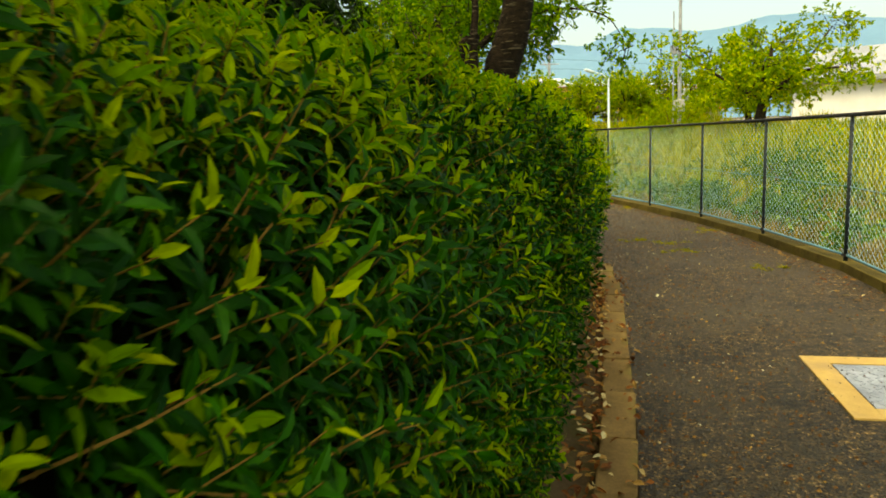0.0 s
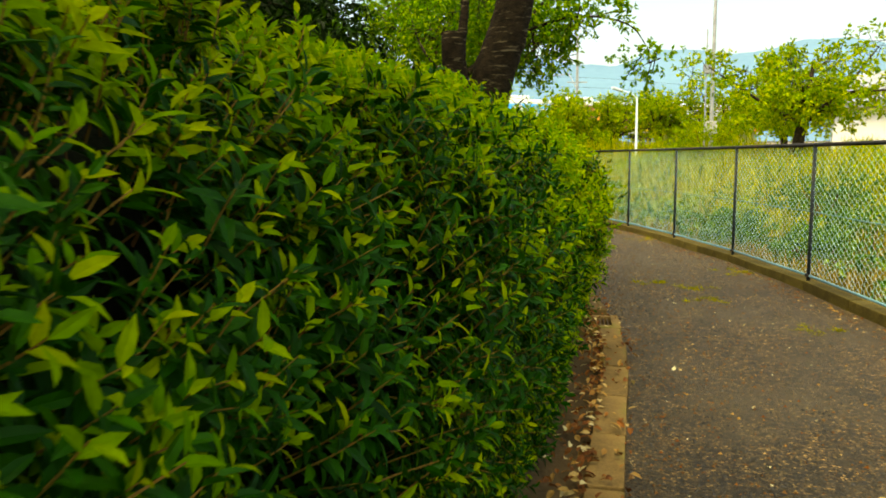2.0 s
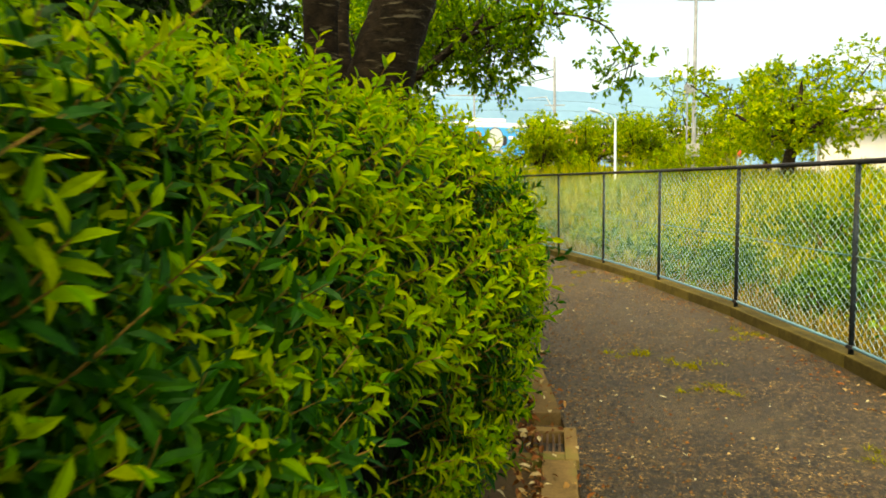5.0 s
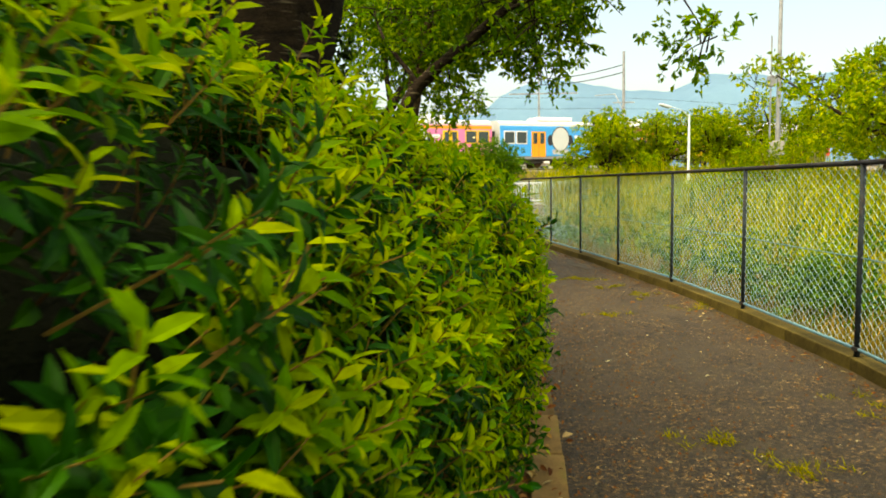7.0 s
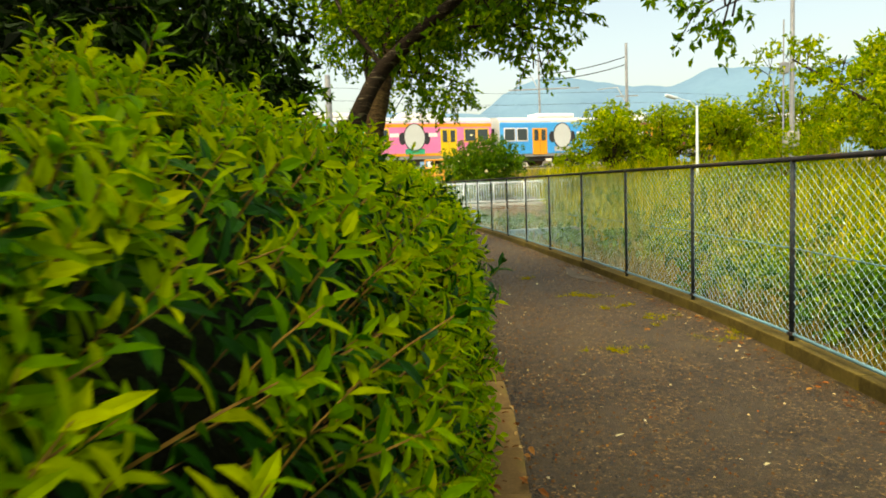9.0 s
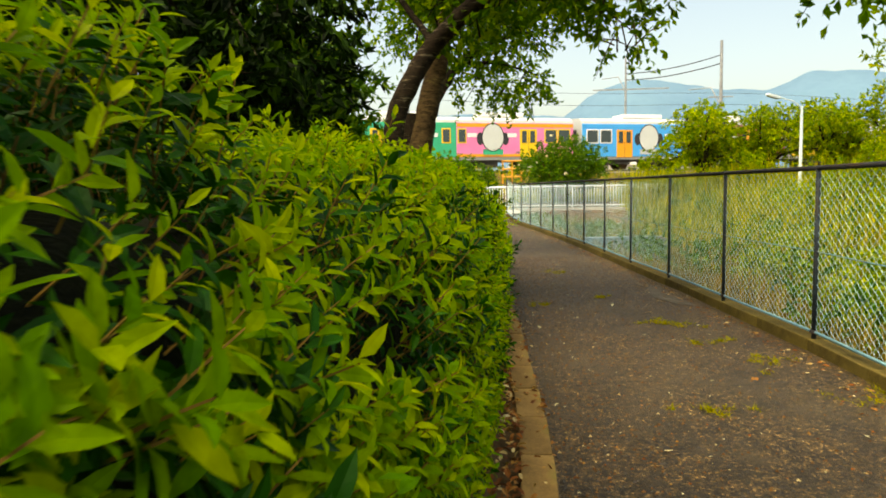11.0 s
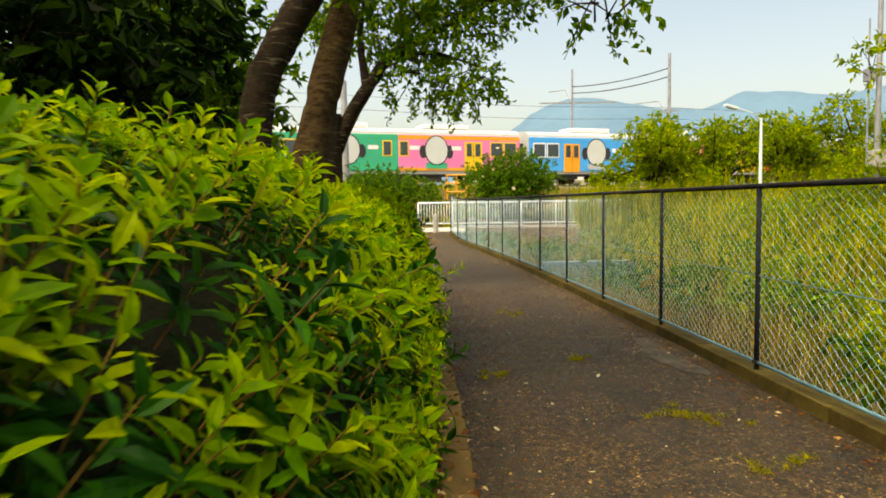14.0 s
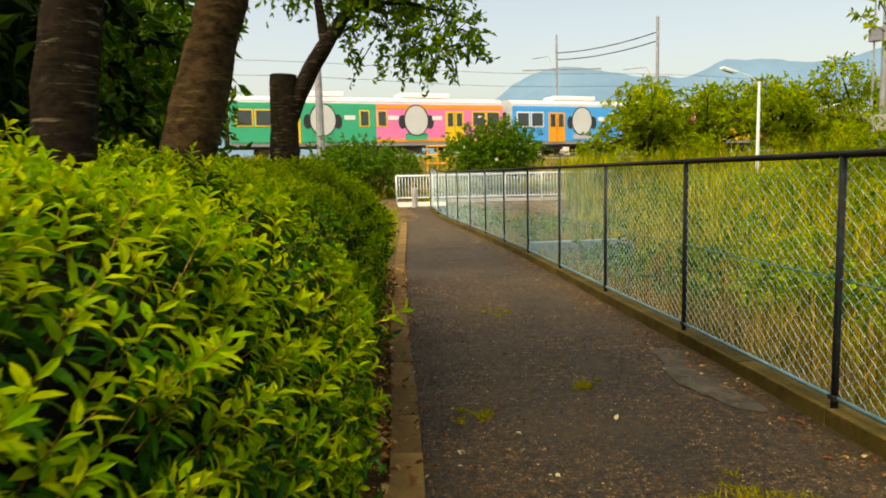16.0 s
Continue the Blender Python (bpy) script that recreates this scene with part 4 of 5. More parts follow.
def build_fence():
    fence = thing("fence", "blue-grey chain-link fence with steel posts on a concrete kerb", "fence")
    post = as_mesh("post", tubed([(0, 0, -0.08), (0, 0, RAIL_Z - FOOT_Z - 0.01)], 0.0205, 10), POST_PAINT, True)
    clamp = as_mesh("clamp", boxed(0.05, 0.066, 0.03, None, 0.005), DARK_PAINT)
    wires = wire_panel(1.985, 0.065, RAIL_Z - FOOT_Z - 0.03)
    top = as_mesh("top_rail", tubed([(-0.004, 0, 0), (1.004, 0, 0)], 0.022, 10), DARK_PAINT, True)
    low = as_mesh("bottom_rail", tubed([(-0.004, 0, 0), (1.004, 0, 0)], 0.014, 8), PALE_PAINT, True)
    mid = as_mesh("tension_wire", tubed([(0, 0, 0), (0.5, 0, -0.006), (1, 0, 0)], 0.0045, 5), PALE_PAINT, True)
    for i, (x, y) in enumerate(POSTS):
        lift = 0.36 * float(step(y, 23.5, 29.0))
        p = part("post", post, None, fence, "dark painted steel post", pose(x, y, FOOT_Z + lift))
        part("clamp", clamp, None, p, "", pose(0, 0, 0.055))
        if i + 1 == len(POSTS):
            break
        x2, y2 = POSTS[i + 1]
        lift2 = 0.36 * float(step(y2, 23.5, 29.0))
        length, turn = math.hypot(x2 - x, y2 - y), math.degrees(math.atan2(y2 - y, x2 - x))
        rise = math.degrees(math.atan2(lift2 - lift, length))
        grow = Matrix.Diagonal((length, 1, 1, 1))
        at = lambda z: pose(x, y, z + lift, 0, -rise, turn)
        part("top_rail", top, None, fence, "black-brown tubular top rail", at(RAIL_Z) @ grow)
        part("bottom_rail", low, None, fence, "pale blue bottom rail", at(FOOT_Z + 0.055) @ grow)
        part("tension_wire", mid, None, fence, "", at(FOOT_Z + 0.74) @ grow)
        part("wire_mesh", wires, None, fence, "pale coated diamond wire mesh", at(FOOT_Z) @ Matrix.Diagonal((length / 2.0, 1, 1, 1)))


build_fence()


# ---- railway ----
def track_pose(s, n, z):
    """A place s metres along the track from the middle, n metres towards the path."""
    p = TRACK_AT + TRACK_U * s + TRACK_N * n
    return pose(p[0], p[1], z, 0, 0, math.degrees(math.atan2(TRACK_U[1], TRACK_U[0])))


TRACK_Z = 2.62


def build_track():
    bed = bmesh.new()
    for a, b in ((-60, 60),):
        prof = [(-2.6, -0.4), (-1.7, 0.0), (1.7, 0.0), (2.6, -0.4)]
        rings = []
        for s in np.linspace(a, b, 61):
            rings.append([bed.verts.new(track_pose(s, n, TRACK_Z - 0.17 + z + 0.015 * math.sin(s * 3 + n)).translation) for n, z in prof])
        for r0, r1 in zip(rings, rings[1:]):
            for k in range(3):
                bed.faces.new((r0[k], r0[k + 1], r1[k + 1], r1[k]))
    tagged(new("ballast_bed", as_mesh("ballast_bed", bed, BALLAST)), "grey-brown gravel bed of the railway", "ballast", kind="structure")
    for n in (-0.53, 0.53):
        rail = thing("rail", "worn steel running rail on the gravel bed", "rail", track_pose(0, n, TRACK_Z - 0.16), "rails")
        part("rail_head", boxed(120, 0.065, 0.04, pose(0, 0, 0.14), 0.008), STEEL, rail, "bright worn top")
        part("rail_web", boxed(120, 0.02, 0.1, pose(0, 0, 0.07)), RUST, rail)
        part("rail_foot", boxed(120, 0.12, 0.02, pose(0, 0, 0.01)), RUST, rail)
    ties = as_mesh("tie", boxed(0.2, 2.0, 0.1, None, 0.01), CONCRETE)
    holder = thing("track_ties", "row of concrete ties under the rails", "ties", track_pose(0, 0, TRACK_Z - 0.19), "", "structure")
    for k in range(130):
        part("tie", ties, None, holder, "", pose(-55 + k * 0.85, 0, 0))


build_track()


def disc(rx, rz, thick, sides=20):
    bm = bmesh.new()
    ring = [[bm.verts.new((rx * math.cos(a), y, rz * math.sin(a))) for a in np.linspace(0, 2 * math.pi, sides, endpoint=False)] for y in (0, -thick)]
    bm.faces.new(ring[0][::-1])
    bm.faces.new(ring[1])
    for i in range(sides):
        j = (i + 1) % sides
        bm.faces.new((ring[0][i], ring[0][j], ring[1][j], ring[1][i]))
    return bm


def car_body(length, half, z0, z1):
    """A rounded car body: side walls, curved roof edge, hollow ends closed."""
    bm = bmesh.new()
    prof = [(half - 0.06, z0), (half, z0 + 0.25), (half, z1 - 0.35), (half - 0.12, z1 - 0.12), (half - 0.5, z1 + 0.08), (0, z1 + 0.16)]
    prof = prof + [(-a, b) for a, b in prof[-2::-1]]
    ends = [[bm.verts.new((x, -a, b)) for a, b in prof] for x in (-length / 2, length / 2)]
    for k in range(len(prof) - 1):
        bm.faces.new((ends[0][k], ends[0][k + 1], ends[1][k + 1], ends[1][k]))
    bm.faces.new((ends[0][-1], ends[0][0], ends[1][0], ends[1][-1]))
    bm.faces.new(ends[0])
    bm.faces.new(ends[1][::-1])
    return bm


def train_car(s, left_paint, right_paint, door_paint, frame_paint, label, cab=0):
    """One coach: two-tone livery, windows with frames, two-leaf doors, roof unit, bogies. cab: -1 or 1 for a driver's end."""
    L, H = 17.9, 1.36
    car = thing("train_car", label, "train car", track_pose(s, 0, TRACK_Z), "train cars")
    part("body", car_body(L, H, 0.75, 3.72), TRAIN_GREY, car, "pale grey roof and ends")
    for sign, mat in ((-1, left_paint), (1, right_paint)):
        for side in (-1, 1):
            part("side_panel", boxed(L / 2 - 0.02, 0.03, 2.42, pose(sign * L / 4, side * (H + 0.012), 2.17), 0.01), mat, car, "painted livery panel")
    part("skirt", boxed(L - 0.6, 2.5, 0.12, pose(0, 0, 0.72)), SHADOW_GREY, car)
    y = -H - 0.03

    def window(x, w=1.0, frame_mat=frame_paint):
        win = part("window", boxed(w + 0.16, 0.03, 1.05, pose(x, y, 2.45), 0.02), frame_mat, car, "framed side window")
        part("pane", boxed(w, 0.02, 0.88, pose(x, y - 0.012, 2.45), 0.02), TRAIN_GLASS, win)

    def door(x):
        d = part("door", boxed(1.32, 0.03, 2.05, pose(x, y, 1.92), 0.02), door_paint, car, "contrasting two-leaf door")
        for k in (-0.32, 0.32):
            part("pane", boxed(0.36, 0.02, 0.85, pose(x + k, y - 0.014, 2.4), 0.03), TRAIN_GLASS, d)
        part("door_gap", boxed(0.025, 0.02, 1.98, pose(x, y - 0.01, 1.92)), TRAIN_BLACK, d)

    def emblem(x):
        e = part("emblem", disc(0.86, 1.02, 0.02), TRAIN_BLACK, car, "round dark emblem with a pale disc", pose(x, y + 0.012, 2.35))
        for k in (-0.95, 0.95):
            part("lobe", disc(0.26, 0.45, 0.015), TRAIN_BLACK, e, "dark rounded lobe", pose(k, 0.0, -0.1))
        part("pedestal", boxed(1.5, 0.02, 0.42, pose(0, -0.01, -1.05), 0.05), TRAIN_GREEN if right_paint == TRAIN_PINK else TRAIN_GREY, e, "painted pedestal below the disc")
        part("disc", disc(0.78, 0.94, 0.02), TRAIN_DISC, e, "pale grey disc", pose(0, -0.021, 0))

    for x in (-8.1, -7.0, 7.15, 8.2):
        window(x, 0.85)
    for x in (-5.45, 5.4):
        door(x)
    for x in (-0.75, 0.4):
        window(x, 0.5)
    emblem(-3.4)
    emblem(2.7)
    for x in (-1.7, 1.15, 4.15):
        part("stripe", boxed(0.7, 0.02, 0.28, pose(x, y, 2.5), 0.02), TRAIN_WHITE, car, "small white panel")
    for sign, mat in ((-1, left_paint), (1, right_paint)):
        trim_mat = TRAIN_ORANGE if mat == TRAIN_PINK else mat
        part("band", boxed(L / 2 - 0.06, 0.02, 0.26, pose(sign * L / 4, y + 0.006, 3.2), 0.01), trim_mat if mat == TRAIN_PINK else mat, car, "narrow painted band below the roof")
        part("band", boxed(L / 2 - 0.06, 0.02, 0.2, pose(sign * L / 4, y + 0.006, 1.08), 0.01), trim_mat, car, "narrow painted band along the sill")
    for side in (-1, 1):
        part("gutter", boxed(L, 0.05, 0.06, pose(0, side * (H - 0.06), 3.48)), TRAIN_GREY, car)
    for x in (-3.6, 3.6):
        part("roof_unit", boxed(3.4, 1.6, 0.32, pose(x, 0, 4.0), 0.08), TRAIN_WHITE, car, "pale air-conditioning unit")
    for x in (-2.2, 0.3, 2.4):
        part("equipment_box", boxed(1.5, 2.2, 0.45, pose(x, 0, 0.45), 0.03), SHADOW_GREY, car)
    for x in (-6.1, 6.1):
        bogie = part("bogie", boxed(2.6, 2.2, 0.24, pose(x, 0, 0.5), 0.04), SHADOW_GREY, car)
        for wx in (-0.95, 0.95):
            for wy in (-0.53, 0.53):
                part("wheel", tubed([(x + wx, wy - 0.06, 0.42), (x + wx, wy + 0.06, 0.42)], 0.42, 16), RUST, bogie)
    for x in (-L / 2 - 0.12, L / 2 + 0.12):
        if cab * x <= 0:
            part("gangway", boxed(0.24, 1.0, 2.1, pose(x, 0, 1.95), 0.02), TRAIN_BLACK, car, "black rubber gangway")
    if cab:
        x = cab * (L / 2 + 0.02)
        part("windscreen", boxed(0.04, 2.3, 1.0, pose(x, 0, 2.6), 0.02), TRAIN_GLASS, car, "dark driver's windscreen")
        for wy in (-0.9, 0.9):
            part("headlight", tubed([(x, wy, 1.3), (x + cab * 0.06, wy, 1.3)], 0.11, 12), LAMP_GLASS, car)
    return car


train_car(-27.9, TRAIN_BLUE, TRAIN_ORANGE, TRAIN_PINK, TRAIN_WHITE, "blue and orange train car with a driver's cab", -1)
train_car(-9.3, TRAIN_GREEN, TRAIN_PINK, TRAIN_YELLOW, TRAIN_YELLOW, "green and pink train car with yellow doors")
train_car(9.3, TRAIN_SKY, TRAIN_BROWN, TRAIN_ORANGE, TRAIN_WHITE, "sky-blue and brown train car with orange doors")
train_car(27.9, TRAIN_YELLOW, TRAIN_RED, TRAIN_RED, TRAIN_BLACK, "yellow and red train car with a driver's cab", 1)


def build_catenary():
    def mast(x, y, h, label, r=0.13):
        z = float(ground_z(x, y))
        m = thing("power_mast", label, "pole", pose(x, y, z), "railway masts")
        part("shaft", tubed([(0, 0, -0.3), (0, 0, h * 0.6), (0, 0, h)], [r, r * 0.9, r * 0.75], 10), STEEL, m)
        return m, z

    a, za = mast(8.3, 55.3, 9.4, "slim grey mast beside the railway", 0.10)
    b, zb = mast(13.2, 46.0, 9.9, "tall grey railway mast with cross arms", 0.12)
    part("cross_arm", boxed(6.0, 0.1, 0.1, pose(0.4, 0, 6.8)), STEEL, a)
    for m, top in ((a, 8.2), (b, 7.2)):
        part("bracket", tubed([(0, 0, top - 1.6), (-0.5, 0.6, top - 0.3), (-1.6, 2.2, top - 0.2)], 0.035, 6), STEEL, m, "angled bracket arm")
    part("cross_arm", boxed(1.6, 0.08, 0.08, pose(0, 0, 6.2)), STEEL, b)
    c, zc = mast(-7.5, 42.0, 6.6, "pale concrete pole before the train", 0.24)
    d, zd = mast(-14.5, 40.0, 10.5, "dark slender pole behind the trees", 0.12)
    wires = thing("overhead_wires", "thin dark overhead wires between the masts", "cables")
    for z, z2 in ((10.0, 10.4), (9.45, 9.9)):
        for p, q in (((13.2, 46.0, z), (8.3, 55.3, z2)),):
            P, Q = np.array(p), np.array(q)
            t = np.linspace(0, 1, 12)[:, None]
            pts = P * (1 - t) + Q * t - np.array([0, 0, 0.25]) * (4 * t * (1 - t))
            part("cable", tubed(pts, 0.035, 5), DARK_PAINT, wires)
    for n, z in ((0.0, TRACK_Z + 5.0), (0.0, TRACK_Z + 5.9)):
        pts = [np.array(track_pose(s, n, z - 0.15 * math.cos(s / 4.8)).translation) for s in np.linspace(-55, 55, 60)]
        part("cable", tubed(pts, 0.012, 5), DARK_PAINT, wires)


build_catenary()


def build_gate():
    g = thing("yellow_barrier", "orange-yellow tubular barrier at the railway bank", "barrier", pose(-0.72, 42.0, float(ground_z(-0.72, 42.0))))
    for x in (-0.6, 0.0, 0.6):
        part("upright", tubed([(x, 0, -0.2), (x, 0, 1.55)], 0.055, 8), ORANGE_PAINT, g)
    for z in (0.5, 1.0, 1.5):
        part("crossbar", tubed([(-0.66, -0.06, z), (0.66, -0.06, z)], 0.045, 8), ORANGE_PAINT, g)


build_gate()


def build_bridge():
    br = thing("footbridge", "small concrete bridge with a white railing over the channel", "bridge", pose(0, 0, 0))
    part("deck", boxed(9.6, 3.0, 0.26, pose(4.2, 30.75, 0.30), 0.03), PATCH, br, "dark worn deck")
    part("edge_beam", boxed(9.6, 0.22, 0.34, pose(4.2, 29.14, 0.27), 0.02), CONCRETE, br, "pale concrete edge beam")
    part("abutment", boxed(0.5, 3.2, 1.6, pose(0.5, 30.62, -0.64)), CONCRETE, br)
    part("abutment", boxed(0.5, 3.2, 1.6, pose(6.9, 30.62, -0.64)), CONCRETE, br)
    rail = thing("railing", "white metal railing with upright bars on the bridge", "railing", pose(0, 29.3, 0.43))
    bars = as_mesh("bar", tubed([(0, 0, 0.12), (0, 0, 0.97)], 0.014, 6), WHITE_PAINT, True)
    post = as_mesh("post", tubed([(0, 0, -0.02), (0, 0, 1.0)], 0.032, 8), WHITE_PAINT, True)
    for z, r in ((1.0, 0.035), (0.12, 0.022)):
        part("rail", tubed([(-2.2, 0, z), (6.6, 0, z)], r, 8), WHITE_PAINT, rail)
    for k in range(73):
        x = -2.2 + k * 0.122
        if k % 12 == 0:
            part("post", post, None, rail, "", pose(x, 0, 0))
        else:
            part("bar", bars, None, rail, "", pose(x, 0, 0))
    b = thing("bollard", "short grey concrete bollard at the end of the path", "bollard", pose(-1.36, 27.1, float(path_z(-1.2, 27.1)) - 0.02))
    part("shaft", tubed([(0, 0, 0), (0, 0, 0.6), (0, 0, 0.72), (0, 0, 0.75)], [0.11, 0.10, 0.09, 0.04], 12), CONCRETE, b)
    w = thing("headwall", "stained concrete headwall in the channel", "concrete wall", pose(2.35, 14.2, 0))
    part("wall", boxed(1.9, 0.25, 1.2, pose(0, 0, -0.42, 0, 0, 8), 0.02), BLUE_PAINT, w)
    part("sluice", boxed(0.45, 0.12, 1.1, pose(0.75, -0.2, -0.4, 0, 0, 8), 0.02), BLUE_PAINT, w, "blue steel sluice plate")


build_bridge()


# ---- lamps, poles, buildings, distance ----
def build_poles():
    z = float(ground_z(10.8, 25.93))
    lamp = thing("street_lamp", "slender white street lamp beyond the channel", "street lamp", pose(10.8, 25.93, z))
    part("pole", tubed([(0, 0, -0.2), (0, 0, 2.4), (0, 0, 3.6)], [0.065, 0.055, 0.04], 10), WHITE_PAINT, lamp)
    part("arm", tubed([(0, 0, 3.5), (-0.35, -0.1, 3.78), (-1.0, -0.25, 3.95)], [0.022, 0.02, 0.018], 8), WHITE_PAINT, lamp)
    part("head", boxed(0.55, 0.2, 0.1, pose(-1.2, -0.3, 3.98, 0, 14, 14), 0.03), WHITE_PAINT, lamp)
    part("lens", boxed(0.4, 0.15, 0.03, pose(-1.2, -0.3, 3.925, 0, 14, 14), 0.01), LAMP_GLASS, lamp)
    x, y = 13.95, 24.06
    z = float(ground_z(x, y))
    p = thing("utility_pole", "tall grey utility pole with metal boxes", "pole", pose(x, y, z))
    part("shaft", tubed([(0, 0, -0.3), (0, 0, 5), (0, 0, 9.5)], [0.10, 0.09, 0.065], 12), STEEL, p)
    part("transformer", boxed(0.3, 0.28, 0.45, pose(-0.32, 0, 4.6), 0.03), STEEL, p, "grey box on the pole")
    part("meter_box", boxed(0.5, 0.3, 0.6, pose(-0.12, -0.22, 1.75), 0.03), CONCRETE, p, "pale box low on the pole")
    part("conduit", tubed([(-0.35, 0, 0.2), (-0.35, 0, 6.5)], 0.03, 6), STEEL, p)
    part("cross_arm", boxed(1.8, 0.09, 0.09, pose(0, 0, 8.7), 0.01), STEEL, p)


build_poles()


def hall(name, label, x, y, turn, w, d, h, rise, storeys_windows):
    z = float(ground_z(x, y))
    b = thing(name, label, "building", pose(x, y, z - 0.1, 0, 0, turn))
    part("wall", boxed(w, d, h, pose(0, 0, h / 2)), WALL, b)
    roof = bmesh.new()
    e = 0.5
    vs = [roof.verts.new(v) for v in ((-w / 2 - e, -d / 2 - e, h + 0.003), (w / 2 + e, -d / 2 - e, h + 0.003), (w / 2 + e, d / 2 + e, h + 0.003), (-w / 2 - e, d / 2 + e, h + 0.003),
                                      (-w / 2 + 1.2, 0, h + rise), (w / 2 - 1.2, 0, h + rise), (-w / 2 - e, -d / 2 - e, h + 0.25), (w / 2 + e, -d / 2 - e, h + 0.25), (w / 2 + e, d / 2 + e, h + 0.25), (-w / 2 - e, d / 2 + e, h + 0.25))]
    for f in ((0, 3, 2, 1), (0, 1, 7, 6), (1, 2, 8, 7), (2, 3, 9, 8), (3, 0, 6, 9), (6, 7, 5, 4), (8, 9, 4, 5), (7, 8, 5), (9, 6, 4)):
        roof.faces.new([vs[k] for k in f])
    part("roof", roof, ROOF, b, "grey metal hipped roof")
    for wx in storeys_windows:
        win = part("window", boxed(1.3, 0.08, 0.9, pose(wx, -d / 2 - 0.03, h * 0.6), 0.02), STEEL, b)
        part("pane", boxed(1.14, 0.03, 0.76, pose(wx, -d / 2 - 0.07, h * 0.6)), TRAIN_GLASS, win)
    return b


hall("house", "low white building with a grey hipped roof", 24.8, 20.9, -33, 11, 7, 2.45, 1.9, ())
hall("house", "small white shed behind the trees", 19.0, 35.5, -20, 5.5, 4, 2.6, 1.2, (0.8,))


def apartment(x, y, w, h, turn):
    b = thing("apartment_building", "pale apartment block far beyond the railway", "building", pose(x, y, 0, 0, 0, turn))
    part("wall", boxed(w, 10, h, pose(0, 0, h / 2)), FLATS, b)
    part("roof", boxed(w + 0.8, 10.8, 0.5, pose(0, 0, h + 0.255)), CONCRETE, b)
    glass = as_mesh("window", boxed(2.0, 0.15, 1.5), TRAIN_GLASS)
    rail = as_mesh("balcony", boxed(2.9, 0.9, 0.9, None, 0.03), WALL)
    for f in range(int(h / 3)):
        for k in range(int(w / 3.6)):
            cx = -w / 2 + 2.2 + k * 3.6
            part("window", glass, None, b, "", pose(cx, -5.05, 1.9 + f * 3))
            part("balcony", rail, None, b, "", pose(cx, -5.46, 0.75 + f * 3))


apartment(26, 175, 26, 12, 6)
apartment(8, 190, 22, 15, -8)
apartment(46, 185, 18, 10.5, 4)


def ridge(name, dist, a0, a1, heights, seed):
    """A far range of hills along an arc round the place."""
    n = 90
    a = np.radians(np.linspace(a0, a1, n))
    h = np.interp(np.linspace(0, 1, n), np.linspace(0, 1, len(heights)), heights)
    k = np.arange(n)
    h = h + dist * 0.0022 * np.sin(k * 0.37 + seed) + dist * 0.0012 * np.sin(k * 0.83 + 2 * seed) + dist * 0.0005 * np.sin(k * 2.1)
    rows = []
    for t, k in ((0.0, 0.0), (0.06, 0.35), (0.13, 0.75), (0.2, 1.0), (0.5, 0.0)):
        r = dist * (1 + t)
        rows.append(np.stack([np.sin(a) * r, np.cos(a) * r, h * k - (5 if k == 0 else 0)], -1))
    V = np.concatenate(rows)
    i, j = np.meshgrid(np.arange(4), np.arange(n - 1), indexing="ij")
    F = np.stack([i * n + j, i * n + j + 1, (i + 1) * n + j + 1, (i + 1) * n + j], -1).reshape(-1, 4)
    tagged(new(name, mesh_np(name, V, F, [HILL], smooth=True)), "wooded hills on the horizon painted hazy blue", "hills", kind="structure")


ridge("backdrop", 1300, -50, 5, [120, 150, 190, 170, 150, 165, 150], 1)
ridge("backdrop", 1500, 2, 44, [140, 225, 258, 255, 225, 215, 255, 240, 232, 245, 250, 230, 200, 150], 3)


